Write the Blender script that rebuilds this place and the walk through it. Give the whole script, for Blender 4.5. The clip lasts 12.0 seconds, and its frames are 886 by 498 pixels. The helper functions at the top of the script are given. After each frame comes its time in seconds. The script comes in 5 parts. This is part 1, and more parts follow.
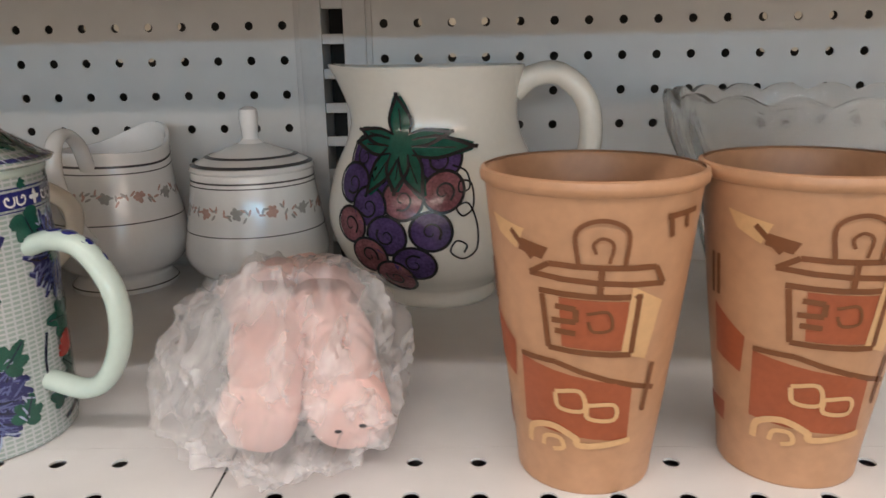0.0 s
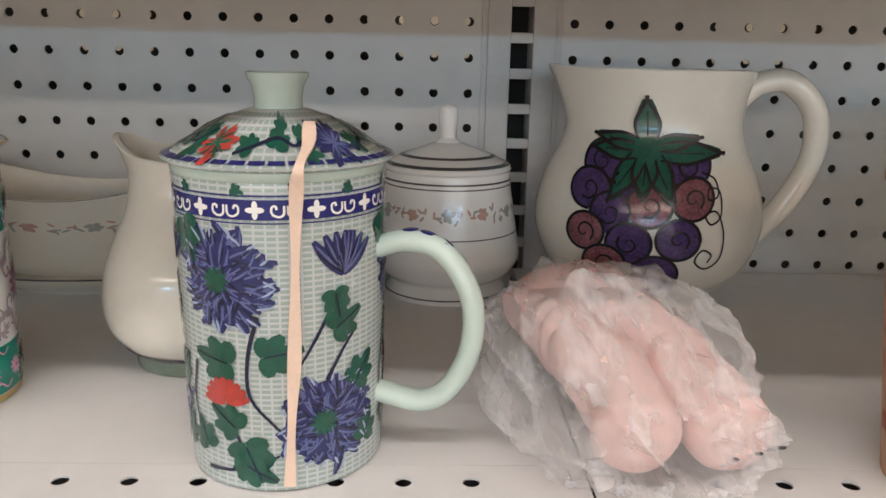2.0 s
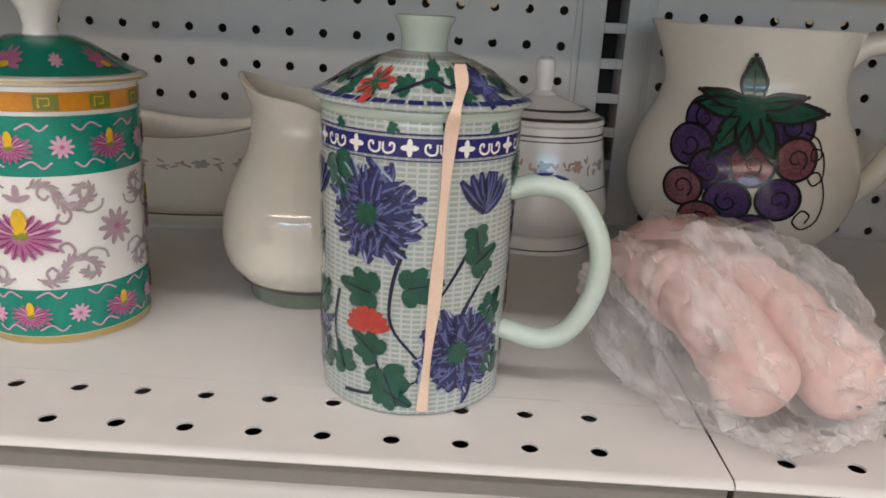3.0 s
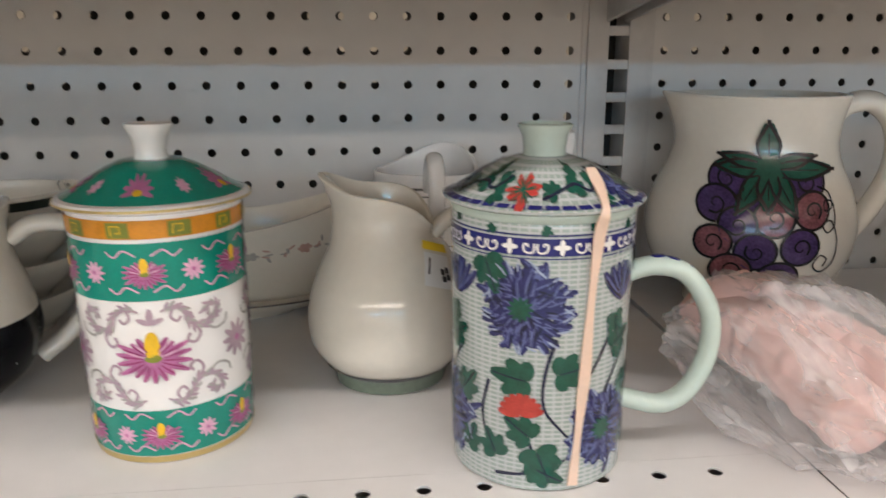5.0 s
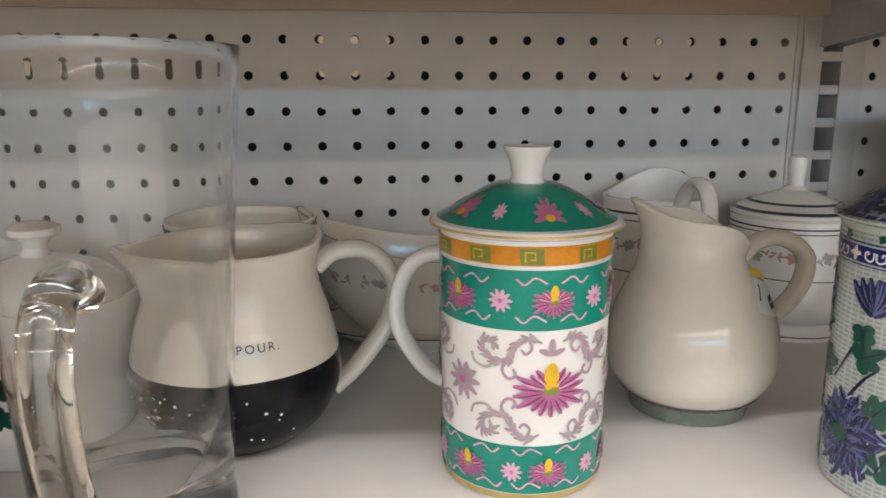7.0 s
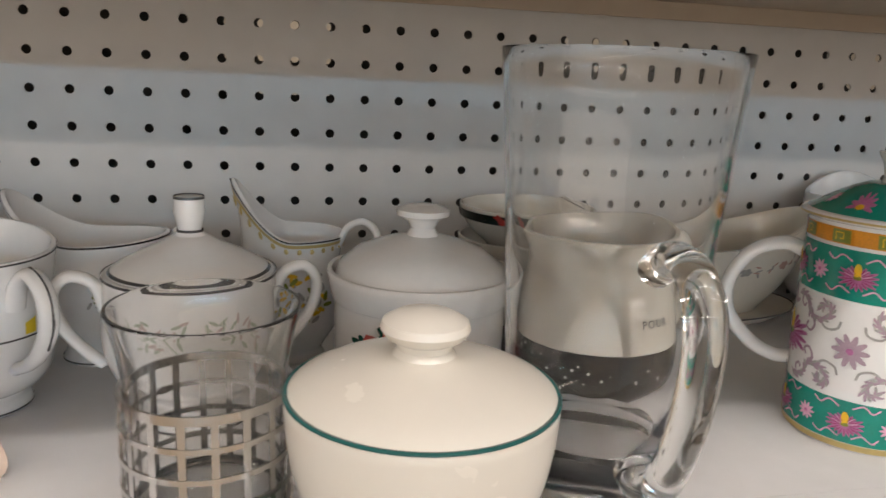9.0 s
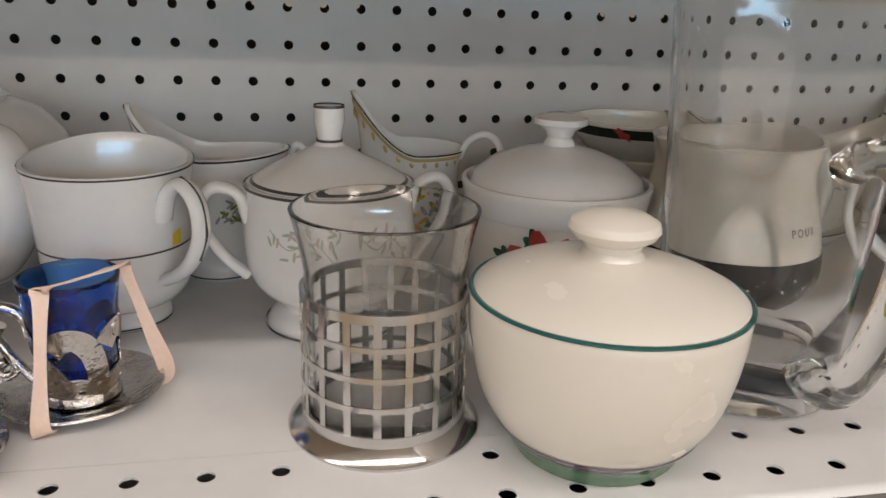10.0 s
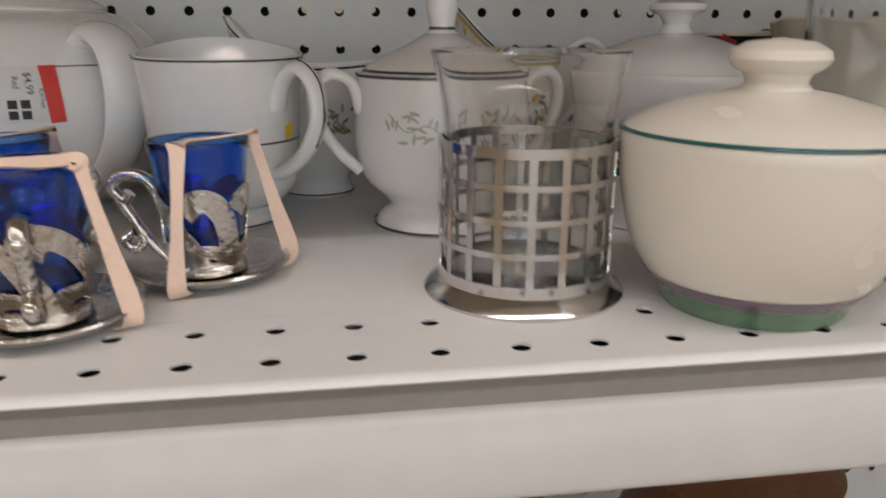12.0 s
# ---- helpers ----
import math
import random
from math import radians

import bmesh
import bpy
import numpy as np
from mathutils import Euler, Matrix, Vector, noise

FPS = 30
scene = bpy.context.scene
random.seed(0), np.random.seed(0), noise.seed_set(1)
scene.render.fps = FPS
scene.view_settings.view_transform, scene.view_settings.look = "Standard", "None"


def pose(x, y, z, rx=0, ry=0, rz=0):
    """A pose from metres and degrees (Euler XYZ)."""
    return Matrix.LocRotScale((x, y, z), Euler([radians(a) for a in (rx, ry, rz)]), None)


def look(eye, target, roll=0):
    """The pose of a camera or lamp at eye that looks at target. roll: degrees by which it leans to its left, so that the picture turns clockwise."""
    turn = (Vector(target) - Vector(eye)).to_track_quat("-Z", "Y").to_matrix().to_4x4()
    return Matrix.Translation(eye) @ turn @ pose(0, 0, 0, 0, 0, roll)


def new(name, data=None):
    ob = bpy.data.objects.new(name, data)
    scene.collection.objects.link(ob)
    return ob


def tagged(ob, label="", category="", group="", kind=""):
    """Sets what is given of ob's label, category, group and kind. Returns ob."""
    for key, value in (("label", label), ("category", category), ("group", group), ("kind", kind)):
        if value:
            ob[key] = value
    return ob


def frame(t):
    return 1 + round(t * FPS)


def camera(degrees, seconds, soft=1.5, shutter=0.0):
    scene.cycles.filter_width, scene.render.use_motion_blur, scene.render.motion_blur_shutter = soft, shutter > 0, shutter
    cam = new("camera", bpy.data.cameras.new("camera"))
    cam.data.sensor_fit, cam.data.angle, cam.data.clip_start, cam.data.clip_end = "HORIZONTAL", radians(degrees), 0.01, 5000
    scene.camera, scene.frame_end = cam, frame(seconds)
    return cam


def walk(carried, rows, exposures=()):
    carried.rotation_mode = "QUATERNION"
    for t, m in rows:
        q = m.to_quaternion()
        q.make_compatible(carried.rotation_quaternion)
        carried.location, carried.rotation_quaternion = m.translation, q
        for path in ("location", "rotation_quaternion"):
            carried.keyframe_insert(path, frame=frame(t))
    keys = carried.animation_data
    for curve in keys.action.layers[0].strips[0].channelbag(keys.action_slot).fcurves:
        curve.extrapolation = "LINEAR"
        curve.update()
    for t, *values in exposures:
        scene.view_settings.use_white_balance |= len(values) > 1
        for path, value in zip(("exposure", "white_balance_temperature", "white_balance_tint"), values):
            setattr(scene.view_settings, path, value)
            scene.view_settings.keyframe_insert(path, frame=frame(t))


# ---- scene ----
cam = camera(61.5, 12.0, shutter=0.25)
PATH = [
    (0, (0.098, -0.578, 1.313), (0.036, 1.354, 0.799), -1.0),
    (0.5, (0.034, -0.585, 1.316), (0.103, 1.353, 0.824), -0.8),
    (1, (-0.021, -0.597, 1.314), (0.071, 1.343, 0.834), -0.7),
    (1.5, (-0.053, -0.578, 1.31), (-0.009, 1.363, 0.83), 0.5),
    (2, (-0.063, -0.562, 1.309), (-0.032, 1.374, 0.808), 1.2),
    (2.5, (-0.075, -0.562, 1.313), (-0.087, 1.358, 0.753), 2.5),
    (3, (-0.102, -0.576, 1.305), (-0.153, 1.327, 0.691), 3.1),
    (3.2, (-0.108, -0.577, 1.303), (-0.137, 1.322, 0.676), 3.2),
    (4.8, (-0.168, -0.582, 1.331), (-0.017, 1.321, 0.737), 1.0),
    (5, (-0.196, -0.59, 1.33), (-0.007, 1.337, 0.827), -0.1),
    (5.5, (-0.261, -0.596, 1.335), (-0.129, 1.349, 0.889), -2.0),
    (6, (-0.316, -0.561, 1.329), (-0.153, 1.389, 0.912), -2.0),
    (6.5, (-0.35, -0.555, 1.329), (-0.126, 1.39, 0.919), -1.3),
    (6.7, (-0.357, -0.559, 1.326), (-0.125, 1.384, 0.91), -0.8),
    (8.3, (-0.517, -0.561, 1.331), (-0.309, 1.375, 0.874), 2.0),
    (8.5, (-0.549, -0.563, 1.327), (-0.324, 1.378, 0.903), 2.0),
    (9, (-0.6, -0.564, 1.328), (-0.2, 1.343, 0.876), 2.6),
    (9.5, (-0.644, -0.552, 1.321), (-0.297, 1.352, 0.814), 2.1),
    (10, (-0.659, -0.552, 1.312), (-0.317, 1.319, 0.692), 1.9),
    (10.5, (-0.68, -0.557, 1.313), (-0.337, 1.313, 0.692), 2.3),
    (11, (-0.729, -0.556, 1.303), (-0.402, 1.314, 0.675), 2.5),
    (11.5, (-0.738, -0.555, 1.286), (-0.44, 1.332, 0.692), 2.2),
    (12, (-0.701, -0.552, 1.248), (-0.438, 1.346, 0.674), 0.2),
]
EXPOSURES = [(0.0, 0.0), (2.3, 0.0), (3.0, -0.25), (4.8, 0.0), (5.5, 0.03), (6.5, 0.1), (8.3, 0.04), (9.0, 0.0), (10.5, -0.2), (11.5, -0.2), (12.0, -0.4)]
walk(cam, [(t, look(eye, target, roll)) for t, eye, target, roll in PATH], EXPOSURES)

# ---------------------------------------------------------------- light
S = 1.15            # top of the shelf that is walked along
world = bpy.data.worlds.new("store_air")
world.use_nodes = True
scene.world = world
world.node_tree.nodes["Background"].inputs[0].default_value = (0.9, 0.95, 1.0, 1)
world.node_tree.nodes["Background"].inputs[1].default_value = 0.05
CEIL = 3.45
# place across the hall, height, length, width, power, lean towards the gondola, colour
LIGHT_ROWS = [
    (-1.693, CEIL - 0.085, 14, 0.13, 0.37, 0, (1, 0.90, 0.86)),
    (-6.76, CEIL - 0.085, 14, 0.20, 0.61, 63, (1, 0.83, 0.71)),
    (-12.65, CEIL - 0.06, 14, 0.26, 1.42, 79, (0.30, 0.68, 1.0)),
    # added fill with no real source: broad, low, brightens the gondola's front
    (-15.4, 1.75, 26, 3.0, 1.25, 88, (1, 0.90, 0.84)),
    (3.0, CEIL - 0.085, 14, 0.26, 0.35, 0, (1, 0.90, 0.78)),
    (7.5, CEIL - 0.085, 14, 0.26, 0.35, 0, (1, 0.90, 0.78)),
]
TUBE_WATTS = 330


# ---------------------------------------------------------------- materials
def mat(name, color, rough=0.5, metal=0.0, vary=0.06, scale=40.0, bump=0.0, bscale=300.0, coat=0.0, trans=0.0, ior=1.5, sss=0.0, rand=0.0, spec=0.5):
    m = bpy.data.materials.new(name)
    m.use_nodes = True
    nt = m.node_tree
    b = nt.nodes["Principled BSDF"]
    b.inputs["Base Color"].default_value = (*color, 1)
    b.inputs["Roughness"].default_value = rough
    b.inputs["Metallic"].default_value = metal
    b.inputs["Coat Weight"].default_value = coat
    b.inputs["Coat Roughness"].default_value = 0.06
    b.inputs["Transmission Weight"].default_value = trans
    b.inputs["IOR"].default_value = ior
    b.inputs["Specular IOR Level"].default_value = spec
    if sss:
        b.inputs["Subsurface Weight"].default_value = sss
        b.inputs["Subsurface Radius"].default_value = (0.006, 0.004, 0.003)
    tc = nt.nodes.new("ShaderNodeTexCoord")
    if vary:
        n1 = nt.nodes.new("ShaderNodeTexNoise")
        n1.inputs["Scale"].default_value = scale
        n1.inputs["Detail"].default_value = 5
        n2 = nt.nodes.new("ShaderNodeTexNoise")
        n2.inputs["Scale"].default_value = scale * 7
        n2.inputs["Detail"].default_value = 3
        nt.links.new(tc.outputs["Object"], n1.inputs["Vector"])
        nt.links.new(tc.outputs["Object"], n2.inputs["Vector"])
        add = nt.nodes.new("ShaderNodeMath")
        add.operation = "ADD"
        nt.links.new(n1.outputs["Fac"], add.inputs[0])
        nt.links.new(n2.outputs["Fac"], add.inputs[1])
        mr = nt.nodes.new("ShaderNodeMapRange")
        mr.inputs["From Min"].default_value = 0.6
        mr.inputs["From Max"].default_value = 1.4
        mr.inputs["To Min"].default_value = 1 - vary
        mr.inputs["To Max"].default_value = 1 + vary
        nt.links.new(add.outputs[0], mr.inputs["Value"])
        last = mr.outputs["Result"]
        if rand:
            oi = nt.nodes.new("ShaderNodeObjectInfo")
            r2 = nt.nodes.new("ShaderNodeMapRange")
            r2.inputs["To Min"].default_value = 1 - rand
            r2.inputs["To Max"].default_value = 1 + rand
            nt.links.new(oi.outputs["Random"], r2.inputs["Value"])
            mu = nt.nodes.new("ShaderNodeMath")
            mu.operation = "MULTIPLY"
            nt.links.new(last, mu.inputs[0])
            nt.links.new(r2.outputs["Result"], mu.inputs[1])
            last = mu.outputs[0]
        mx = nt.nodes.new("ShaderNodeVectorMath")
        mx.operation = "SCALE"
        mx.inputs[0].default_value = color
        nt.links.new(last, mx.inputs["Scale"])
        nt.links.new(mx.outputs[0], b.inputs["Base Color"])
        rr = nt.nodes.new("ShaderNodeMapRange")
        rr.inputs["From Min"].default_value = 0.3
        rr.inputs["From Max"].default_value = 0.7
        rr.inputs["To Min"].default_value = rough * 0.93
        rr.inputs["To Max"].default_value = min(rough * 1.08, 1.0)
        nt.links.new(n1.outputs["Fac"], rr.inputs["Value"])
        nt.links.new(rr.outputs["Result"], b.inputs["Roughness"])
    if bump:
        nb = nt.nodes.new("ShaderNodeTexNoise")
        nb.inputs["Scale"].default_value = bscale
        nb.inputs["Detail"].default_value = 4
        nt.links.new(tc.outputs["Object"], nb.inputs["Vector"])
        bp = nt.nodes.new("ShaderNodeBump")
        bp.inputs["Strength"].default_value = bump
        bp.inputs["Distance"].default_value = 0.001
        nt.links.new(nb.outputs["Fac"], bp.inputs["Height"])
        nt.links.new(bp.outputs["Normal"], b.inputs["Normal"])
    return m


M_SHELF = mat("shelf_enamel", (0.75, 0.74, 0.735), 0.42, vary=0.04, scale=9, bump=0.05, bscale=900)
M_RAIL = mat("ticket_rail_plastic", (0.56, 0.55, 0.54), 0.38, vary=0.05, scale=9, bump=0.04, bscale=700)
M_PEG = mat("pegboard_enamel", (0.64, 0.63, 0.61), 0.5, vary=0.05, scale=6, bump=0.06, bscale=700)
# dark grey that paints the shade under the shelf's front lip
M_GROOVE = mat("shaded_recess_grey", (0.24, 0.225, 0.21), 0.6, vary=0.08, scale=30)
M_UNDER = mat("beige_underside", (0.56, 0.47, 0.37), 0.6, vary=0.06, scale=8)
# shade of the hollow gondola, painted into the back board's colour
M_BACK = mat("back_board_shade", (0.075, 0.07, 0.065), 0.7, vary=0.1, scale=30)
M_STEEL = mat("upright_enamel", (0.57, 0.56, 0.545), 0.45, vary=0.06, scale=20, bump=0.05, bscale=500)
# near-black that paints in the shade inside the hollow steel parts
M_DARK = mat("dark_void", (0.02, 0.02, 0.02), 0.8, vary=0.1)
M_FLOOR = mat("vinyl_floor", (0.42, 0.34, 0.25), 0.35, vary=0.1, scale=3)
M_WALL = mat("store_wall", (0.64, 0.57, 0.47), 0.8, vary=0.05, scale=2)
M_CEIL = mat("ceiling_tile", (0.75, 0.72, 0.67), 0.9, vary=0.06, scale=5)
M_WHITE = mat("white_porcelain", (0.86, 0.85, 0.835), 0.12, vary=0.025, scale=30, coat=0.3)
M_BONE = mat("ivory_porcelain", (0.78, 0.745, 0.665), 0.13, vary=0.03, scale=30, coat=0.3)
M_CREAM = mat("cream_stoneware", (0.75, 0.705, 0.615), 0.09, vary=0.04, scale=25, coat=0.3)
M_CREAM2 = mat("cream_glaze", (0.75, 0.705, 0.625), 0.26, vary=0.012, scale=25, coat=0.08)
M_CELADON = mat("pale_celadon_glaze", (0.53, 0.64, 0.58), 0.13, vary=0.04, scale=40, coat=0.3)
M_BLACKGL = mat("black_speckled_glaze", (0.008, 0.008, 0.010), 0.14, vary=0.3, scale=60, spec=0.22)
M_BLACK = mat("black_line", (0.012, 0.011, 0.014), 0.25, vary=0.1)
M_SILVER = mat("platinum_line", (0.09, 0.088, 0.09), 0.25, metal=0.15, vary=0.1)
M_NAVY = mat("cobalt_print", (0.017, 0.020, 0.150), 0.15, vary=0.25, scale=200, coat=0.3)
M_VIOLET = mat("violet_blue_print", (0.026, 0.030, 0.118), 0.15, vary=0.35, scale=250, coat=0.3)
M_LILAC = mat("lilac_petal_print", (0.10, 0.125, 0.29), 0.15, vary=0.3, scale=250, coat=0.3)
M_PALEBLUE = mat("pale_blue_print", (0.33, 0.40, 0.56), 0.15, vary=0.2, scale=250, coat=0.3)
M_STEM = mat("dark_stem_print", (0.012, 0.016, 0.045), 0.15, vary=0.2, scale=200, coat=0.3)
M_PALEGREEN = mat("pale_sage_print", (0.47, 0.52, 0.42), 0.15, vary=0.2, scale=200, coat=0.3)
M_PALEROSE = mat("pale_rose_print", (0.62, 0.51, 0.48), 0.15, vary=0.2, scale=200, coat=0.3)
M_LEAF = mat("green_print", (0.012, 0.085, 0.058), 0.15, vary=0.35, scale=220, coat=0.3)
M_RED = mat("red_print", (0.46, 0.055, 0.045), 0.15, vary=0.3, scale=220, coat=0.3)
M_TEAL = mat("teal_enamel_print", (0.0, 0.26, 0.19), 0.15, vary=0.15, scale=120, coat=0.3)
M_PINK = mat("pink_print", (0.46, 0.16, 0.33), 0.15, vary=0.3, scale=200, coat=0.3)
M_MAGENTA = mat("magenta_line_print", (0.28, 0.03, 0.14), 0.15, vary=0.2, scale=200, coat=0.3)
M_PALEPINK = mat("pale_pink_print", (0.70, 0.42, 0.58), 0.15, vary=0.2, scale=200, coat=0.3)
M_MAUVE = mat("mauve_scroll_print", (0.42, 0.31, 0.37), 0.15, vary=0.2, scale=200, coat=0.3)
M_YELLOW = mat("yellow_print", (0.80, 0.50, 0.03), 0.15, vary=0.2, scale=200, coat=0.3)
M_ORANGEP = mat("orange_gold_print", (0.72, 0.29, 0.02), 0.15, vary=0.2, scale=200, coat=0.3)
M_OLIVE = mat("olive_print", (0.22, 0.25, 0.04), 0.15, vary=0.2, scale=200, coat=0.3)
M_GOLD = mat("gold_rim", (0.55, 0.42, 0.17), 0.3, metal=0.25, vary=0.15)
M_GREYP = mat("soft_grey_flower_print", (0.40, 0.39, 0.37), 0.15, vary=0.2, scale=200, coat=0.3)
M_ROSEP = mat("soft_rose_print", (0.55, 0.36, 0.31), 0.15, vary=0.2, scale=200, coat=0.3)
M_BERRY = mat("plum_berry_paint", (0.066, 0.040, 0.120), 0.10, vary=0.6, scale=90, bump=0.12, bscale=220, coat=0.1, spec=0.35)
M_BERRY2 = mat("rose_berry_paint", (0.22, 0.085, 0.100), 0.10, vary=0.6, scale=90, bump=0.12, bscale=220, coat=0.1, spec=0.35)
M_ORANGE = mat("orange_moulded_plastic", (0.465, 0.258, 0.145), 0.40, vary=0.13, scale=26, bump=0.05, bscale=250)
M_RUST = mat("rust_brown_relief", (0.33, 0.085, 0.035), 0.45, vary=0.12, scale=60)
M_BROWN = mat("brown_relief_line", (0.17, 0.06, 0.02), 0.5, vary=0.12, scale=60)
M_SAND = mat("sand_relief", (0.62, 0.38, 0.19), 0.45, vary=0.08, scale=60)
M_PINKCLOTH = mat("pink_plush", (0.80, 0.545, 0.505), 0.8, vary=0.06, scale=40, bump=0.12, bscale=500, sss=0.2)
# deeper pink that paints the shade inside a slipper's opening
M_PINKIN = mat("rose_lining", (0.50, 0.27, 0.24), 0.85, vary=0.1, scale=60)
M_BAND = mat("flesh_rubber", (0.78, 0.59, 0.47), 0.55, vary=0.07, scale=90, sss=0.1)
M_CHROME = mat("silver_plate", (0.62, 0.60, 0.57), 0.13, metal=1.0, vary=0.2, scale=120, bump=0.9, bscale=230)
M_POLISH = mat("polished_steel", (0.62, 0.61, 0.60), 0.16, metal=1.0, vary=0.06, scale=50)
M_GLASS = mat("clear_glass", (0.97, 0.985, 0.98), 0.0, vary=0, trans=1.0, ior=1.47)
# clear glass with lowered IOR, a thin coat and one percent diffuse
M_LOWIORGL = mat("low_ior_clear_glass", (0.99, 0.99, 0.985), 0.0, vary=0, trans=0.99, ior=1.29, coat=0.25)
M_CUTGLASS = mat("cut_crystal", (0.95, 0.96, 0.96), 0.12, vary=0, trans=0.93, ior=1.36, bump=0.2, bscale=120)
M_BLUEGL = mat("cobalt_glass", (0.12, 0.36, 0.92), 0.02, vary=0, trans=1.0, ior=1.47)
M_BAG = mat("clear_polythene", (0.84, 0.83, 0.84), 0.05, vary=0)
bag_nodes = M_BAG.node_tree
clear = bag_nodes.nodes.new("ShaderNodeBsdfTransparent")
film = bag_nodes.nodes.new("ShaderNodeMixShader")
veil = bag_nodes.nodes.new("ShaderNodeTexNoise")
veil.inputs["Scale"].default_value = 1.0
veil.inputs["Detail"].default_value = 3
veil_at = bag_nodes.nodes.new("ShaderNodeTexCoord")
veil_map = bag_nodes.nodes.new("ShaderNodeMapping")
veil_map.inputs["Scale"].default_value = (70, 13, 50)
veil_map.inputs["Rotation"].default_value = (0, 0, 0.25)
bag_nodes.links.new(veil_at.outputs["Object"], veil_map.inputs["Vector"])
bag_nodes.links.new(veil_map.outputs["Vector"], veil.inputs["Vector"])
veil_bump = bag_nodes.nodes.new("ShaderNodeBump")
veil_bump.inputs["Strength"].default_value = 0.9
veil_bump.inputs["Distance"].default_value = 0.006
bag_nodes.links.new(veil.outputs["Fac"], veil_bump.inputs["Height"])
bag_nodes.links.new(veil_bump.outputs["Normal"], bag_nodes.nodes["Principled BSDF"].inputs["Normal"])
veil_range = bag_nodes.nodes.new("ShaderNodeMapRange")
veil_range.inputs["From Min"].default_value = 0.42
veil_range.inputs["From Max"].default_value = 0.70
veil_range.inputs["To Min"].default_value = 0.17
veil_range.inputs["To Max"].default_value = 0.50
bag_nodes.links.new(veil.outputs["Fac"], veil_range.inputs["Value"])
bag_nodes.links.new(veil_range.outputs["Result"], film.inputs[0])
bag_nodes.links.new(clear.outputs[0], film.inputs[1])
bag_nodes.links.new(bag_nodes.nodes["Principled BSDF"].outputs[0], film.inputs[2])
bag_nodes.links.new(film.outputs[0], bag_nodes.nodes["Material Output"].inputs["Surface"])
M_LABEL = mat("paper_label", (0.75, 0.75, 0.74), 0.6, vary=0.03)
M_LABELRED = mat("red_label", (0.70, 0.05, 0.04), 0.5, vary=0.05)
M_LABELYEL = mat("yellow_label", (0.85, 0.62, 0.03), 0.5, vary=0.05)
M_INK = mat("ink", (0.03, 0.03, 0.035), 0.6, vary=0.1)
M_TEALRIM = mat("teal_rim_glaze", (0.015, 0.10, 0.095), 0.15, vary=0.2, coat=0.3)
M_MAUVEGL = mat("mauve_band_glaze", (0.16, 0.11, 0.15), 0.2, vary=0.2, coat=0.3)
M_GREENGL = mat("green_foot_glaze", (0.12, 0.20, 0.125), 0.2, vary=0.2, coat=0.3)
M_OLIVEGL = mat("grey_green_foot_glaze", (0.17, 0.215, 0.165), 0.2, vary=0.2, coat=0.3)
M_WOOD = mat("brown_wood", (0.16, 0.075, 0.04), 0.4, vary=0.3, scale=25)
M_TUBE = bpy.data.materials.new("lit_tube")
M_TUBE.use_nodes = True
M_TUBE.node_tree.nodes["Principled BSDF"].inputs["Emission Color"].default_value = (1, 0.96, 0.9, 1)
M_TUBE.node_tree.nodes["Principled BSDF"].inputs["Emission Strength"].default_value = 8


# ---------------------------------------------------------------- mesh helpers
def part(name, bm, material, parent=None, label="", smooth=True):
    me = bpy.data.meshes.new(name)
    bm.normal_update()
    bm.to_mesh(me)
    bm.free()
    me.materials.append(material)
    if smooth:
        for p in me.polygons:
            p.use_smooth = True
        me.set_sharp_from_angle(angle=radians(38))
    ob = new(name, me)
    if parent:
        ob.parent = parent
    if label:
        tagged(ob, label)
    return ob


def thing(name, x, y, label, category, z=S, rz=0.0, group=""):
    ob = new(name)
    ob.empty_display_size = 0.02
    ob.matrix_basis = pose(x, y, z, 0, 0, rz)
    return tagged(ob, label, category, group)


def box(bm, x0, x1, y0, y1, z0, z1):
    vs = [bm.verts.new(v) for v in ((x0, y0, z0), (x1, y0, z0), (x1, y1, z0), (x0, y1, z0), (x0, y0, z1), (x1, y0, z1), (x1, y1, z1), (x0, y1, z1))]
    for f in ((0, 3, 2, 1), (4, 5, 6, 7), (0, 1, 5, 4), (1, 2, 6, 5), (2, 3, 7, 6), (3, 0, 4, 7)):
        bm.faces.new([vs[i] for i in f])


def slab(name, x0, x1, y0, y1, z0, z1, material, parent=None, label="", bevel=0.0):
    bm = bmesh.new()
    box(bm, x0, x1, y0, y1, z0, z1)
    if bevel:
        bmesh.ops.bevel(bm, geom=bm.edges[:], offset=bevel, segments=2, affect="EDGES", profile=0.6)
    return part(name, bm, material, parent, label)


def lid_with_knob(parent, profile, cut, material, label=""):
    """A turned lid, with its knob above the cut as a part of its own."""
    z = profile[cut][1]
    lid = part("lid", lathe(profile[:cut + 1] + [(0, z)]), material, parent, label)
    part("knob", lathe([(0, z - 0.0004)] + profile[cut:]), material, lid)
    return lid


def curve(pts, n=5):
    """A smooth line through points of two or three numbers."""
    p = [np.array(q, float) for q in pts]
    p = [2 * p[0] - p[1]] + p + [2 * p[-1] - p[-2]]
    out = []
    for i in range(1, len(p) - 2):
        for k in range(n):
            t = k / n
            out.append(0.5 * (2 * p[i] + (p[i + 1] - p[i - 1]) * t + (2 * p[i - 1] - 5 * p[i] + 4 * p[i + 1] - p[i + 2]) * t * t + (3 * p[i] - p[i - 1] - 3 * p[i + 1] + p[i + 2]) * t ** 3))
    out.append(p[-2])
    return out


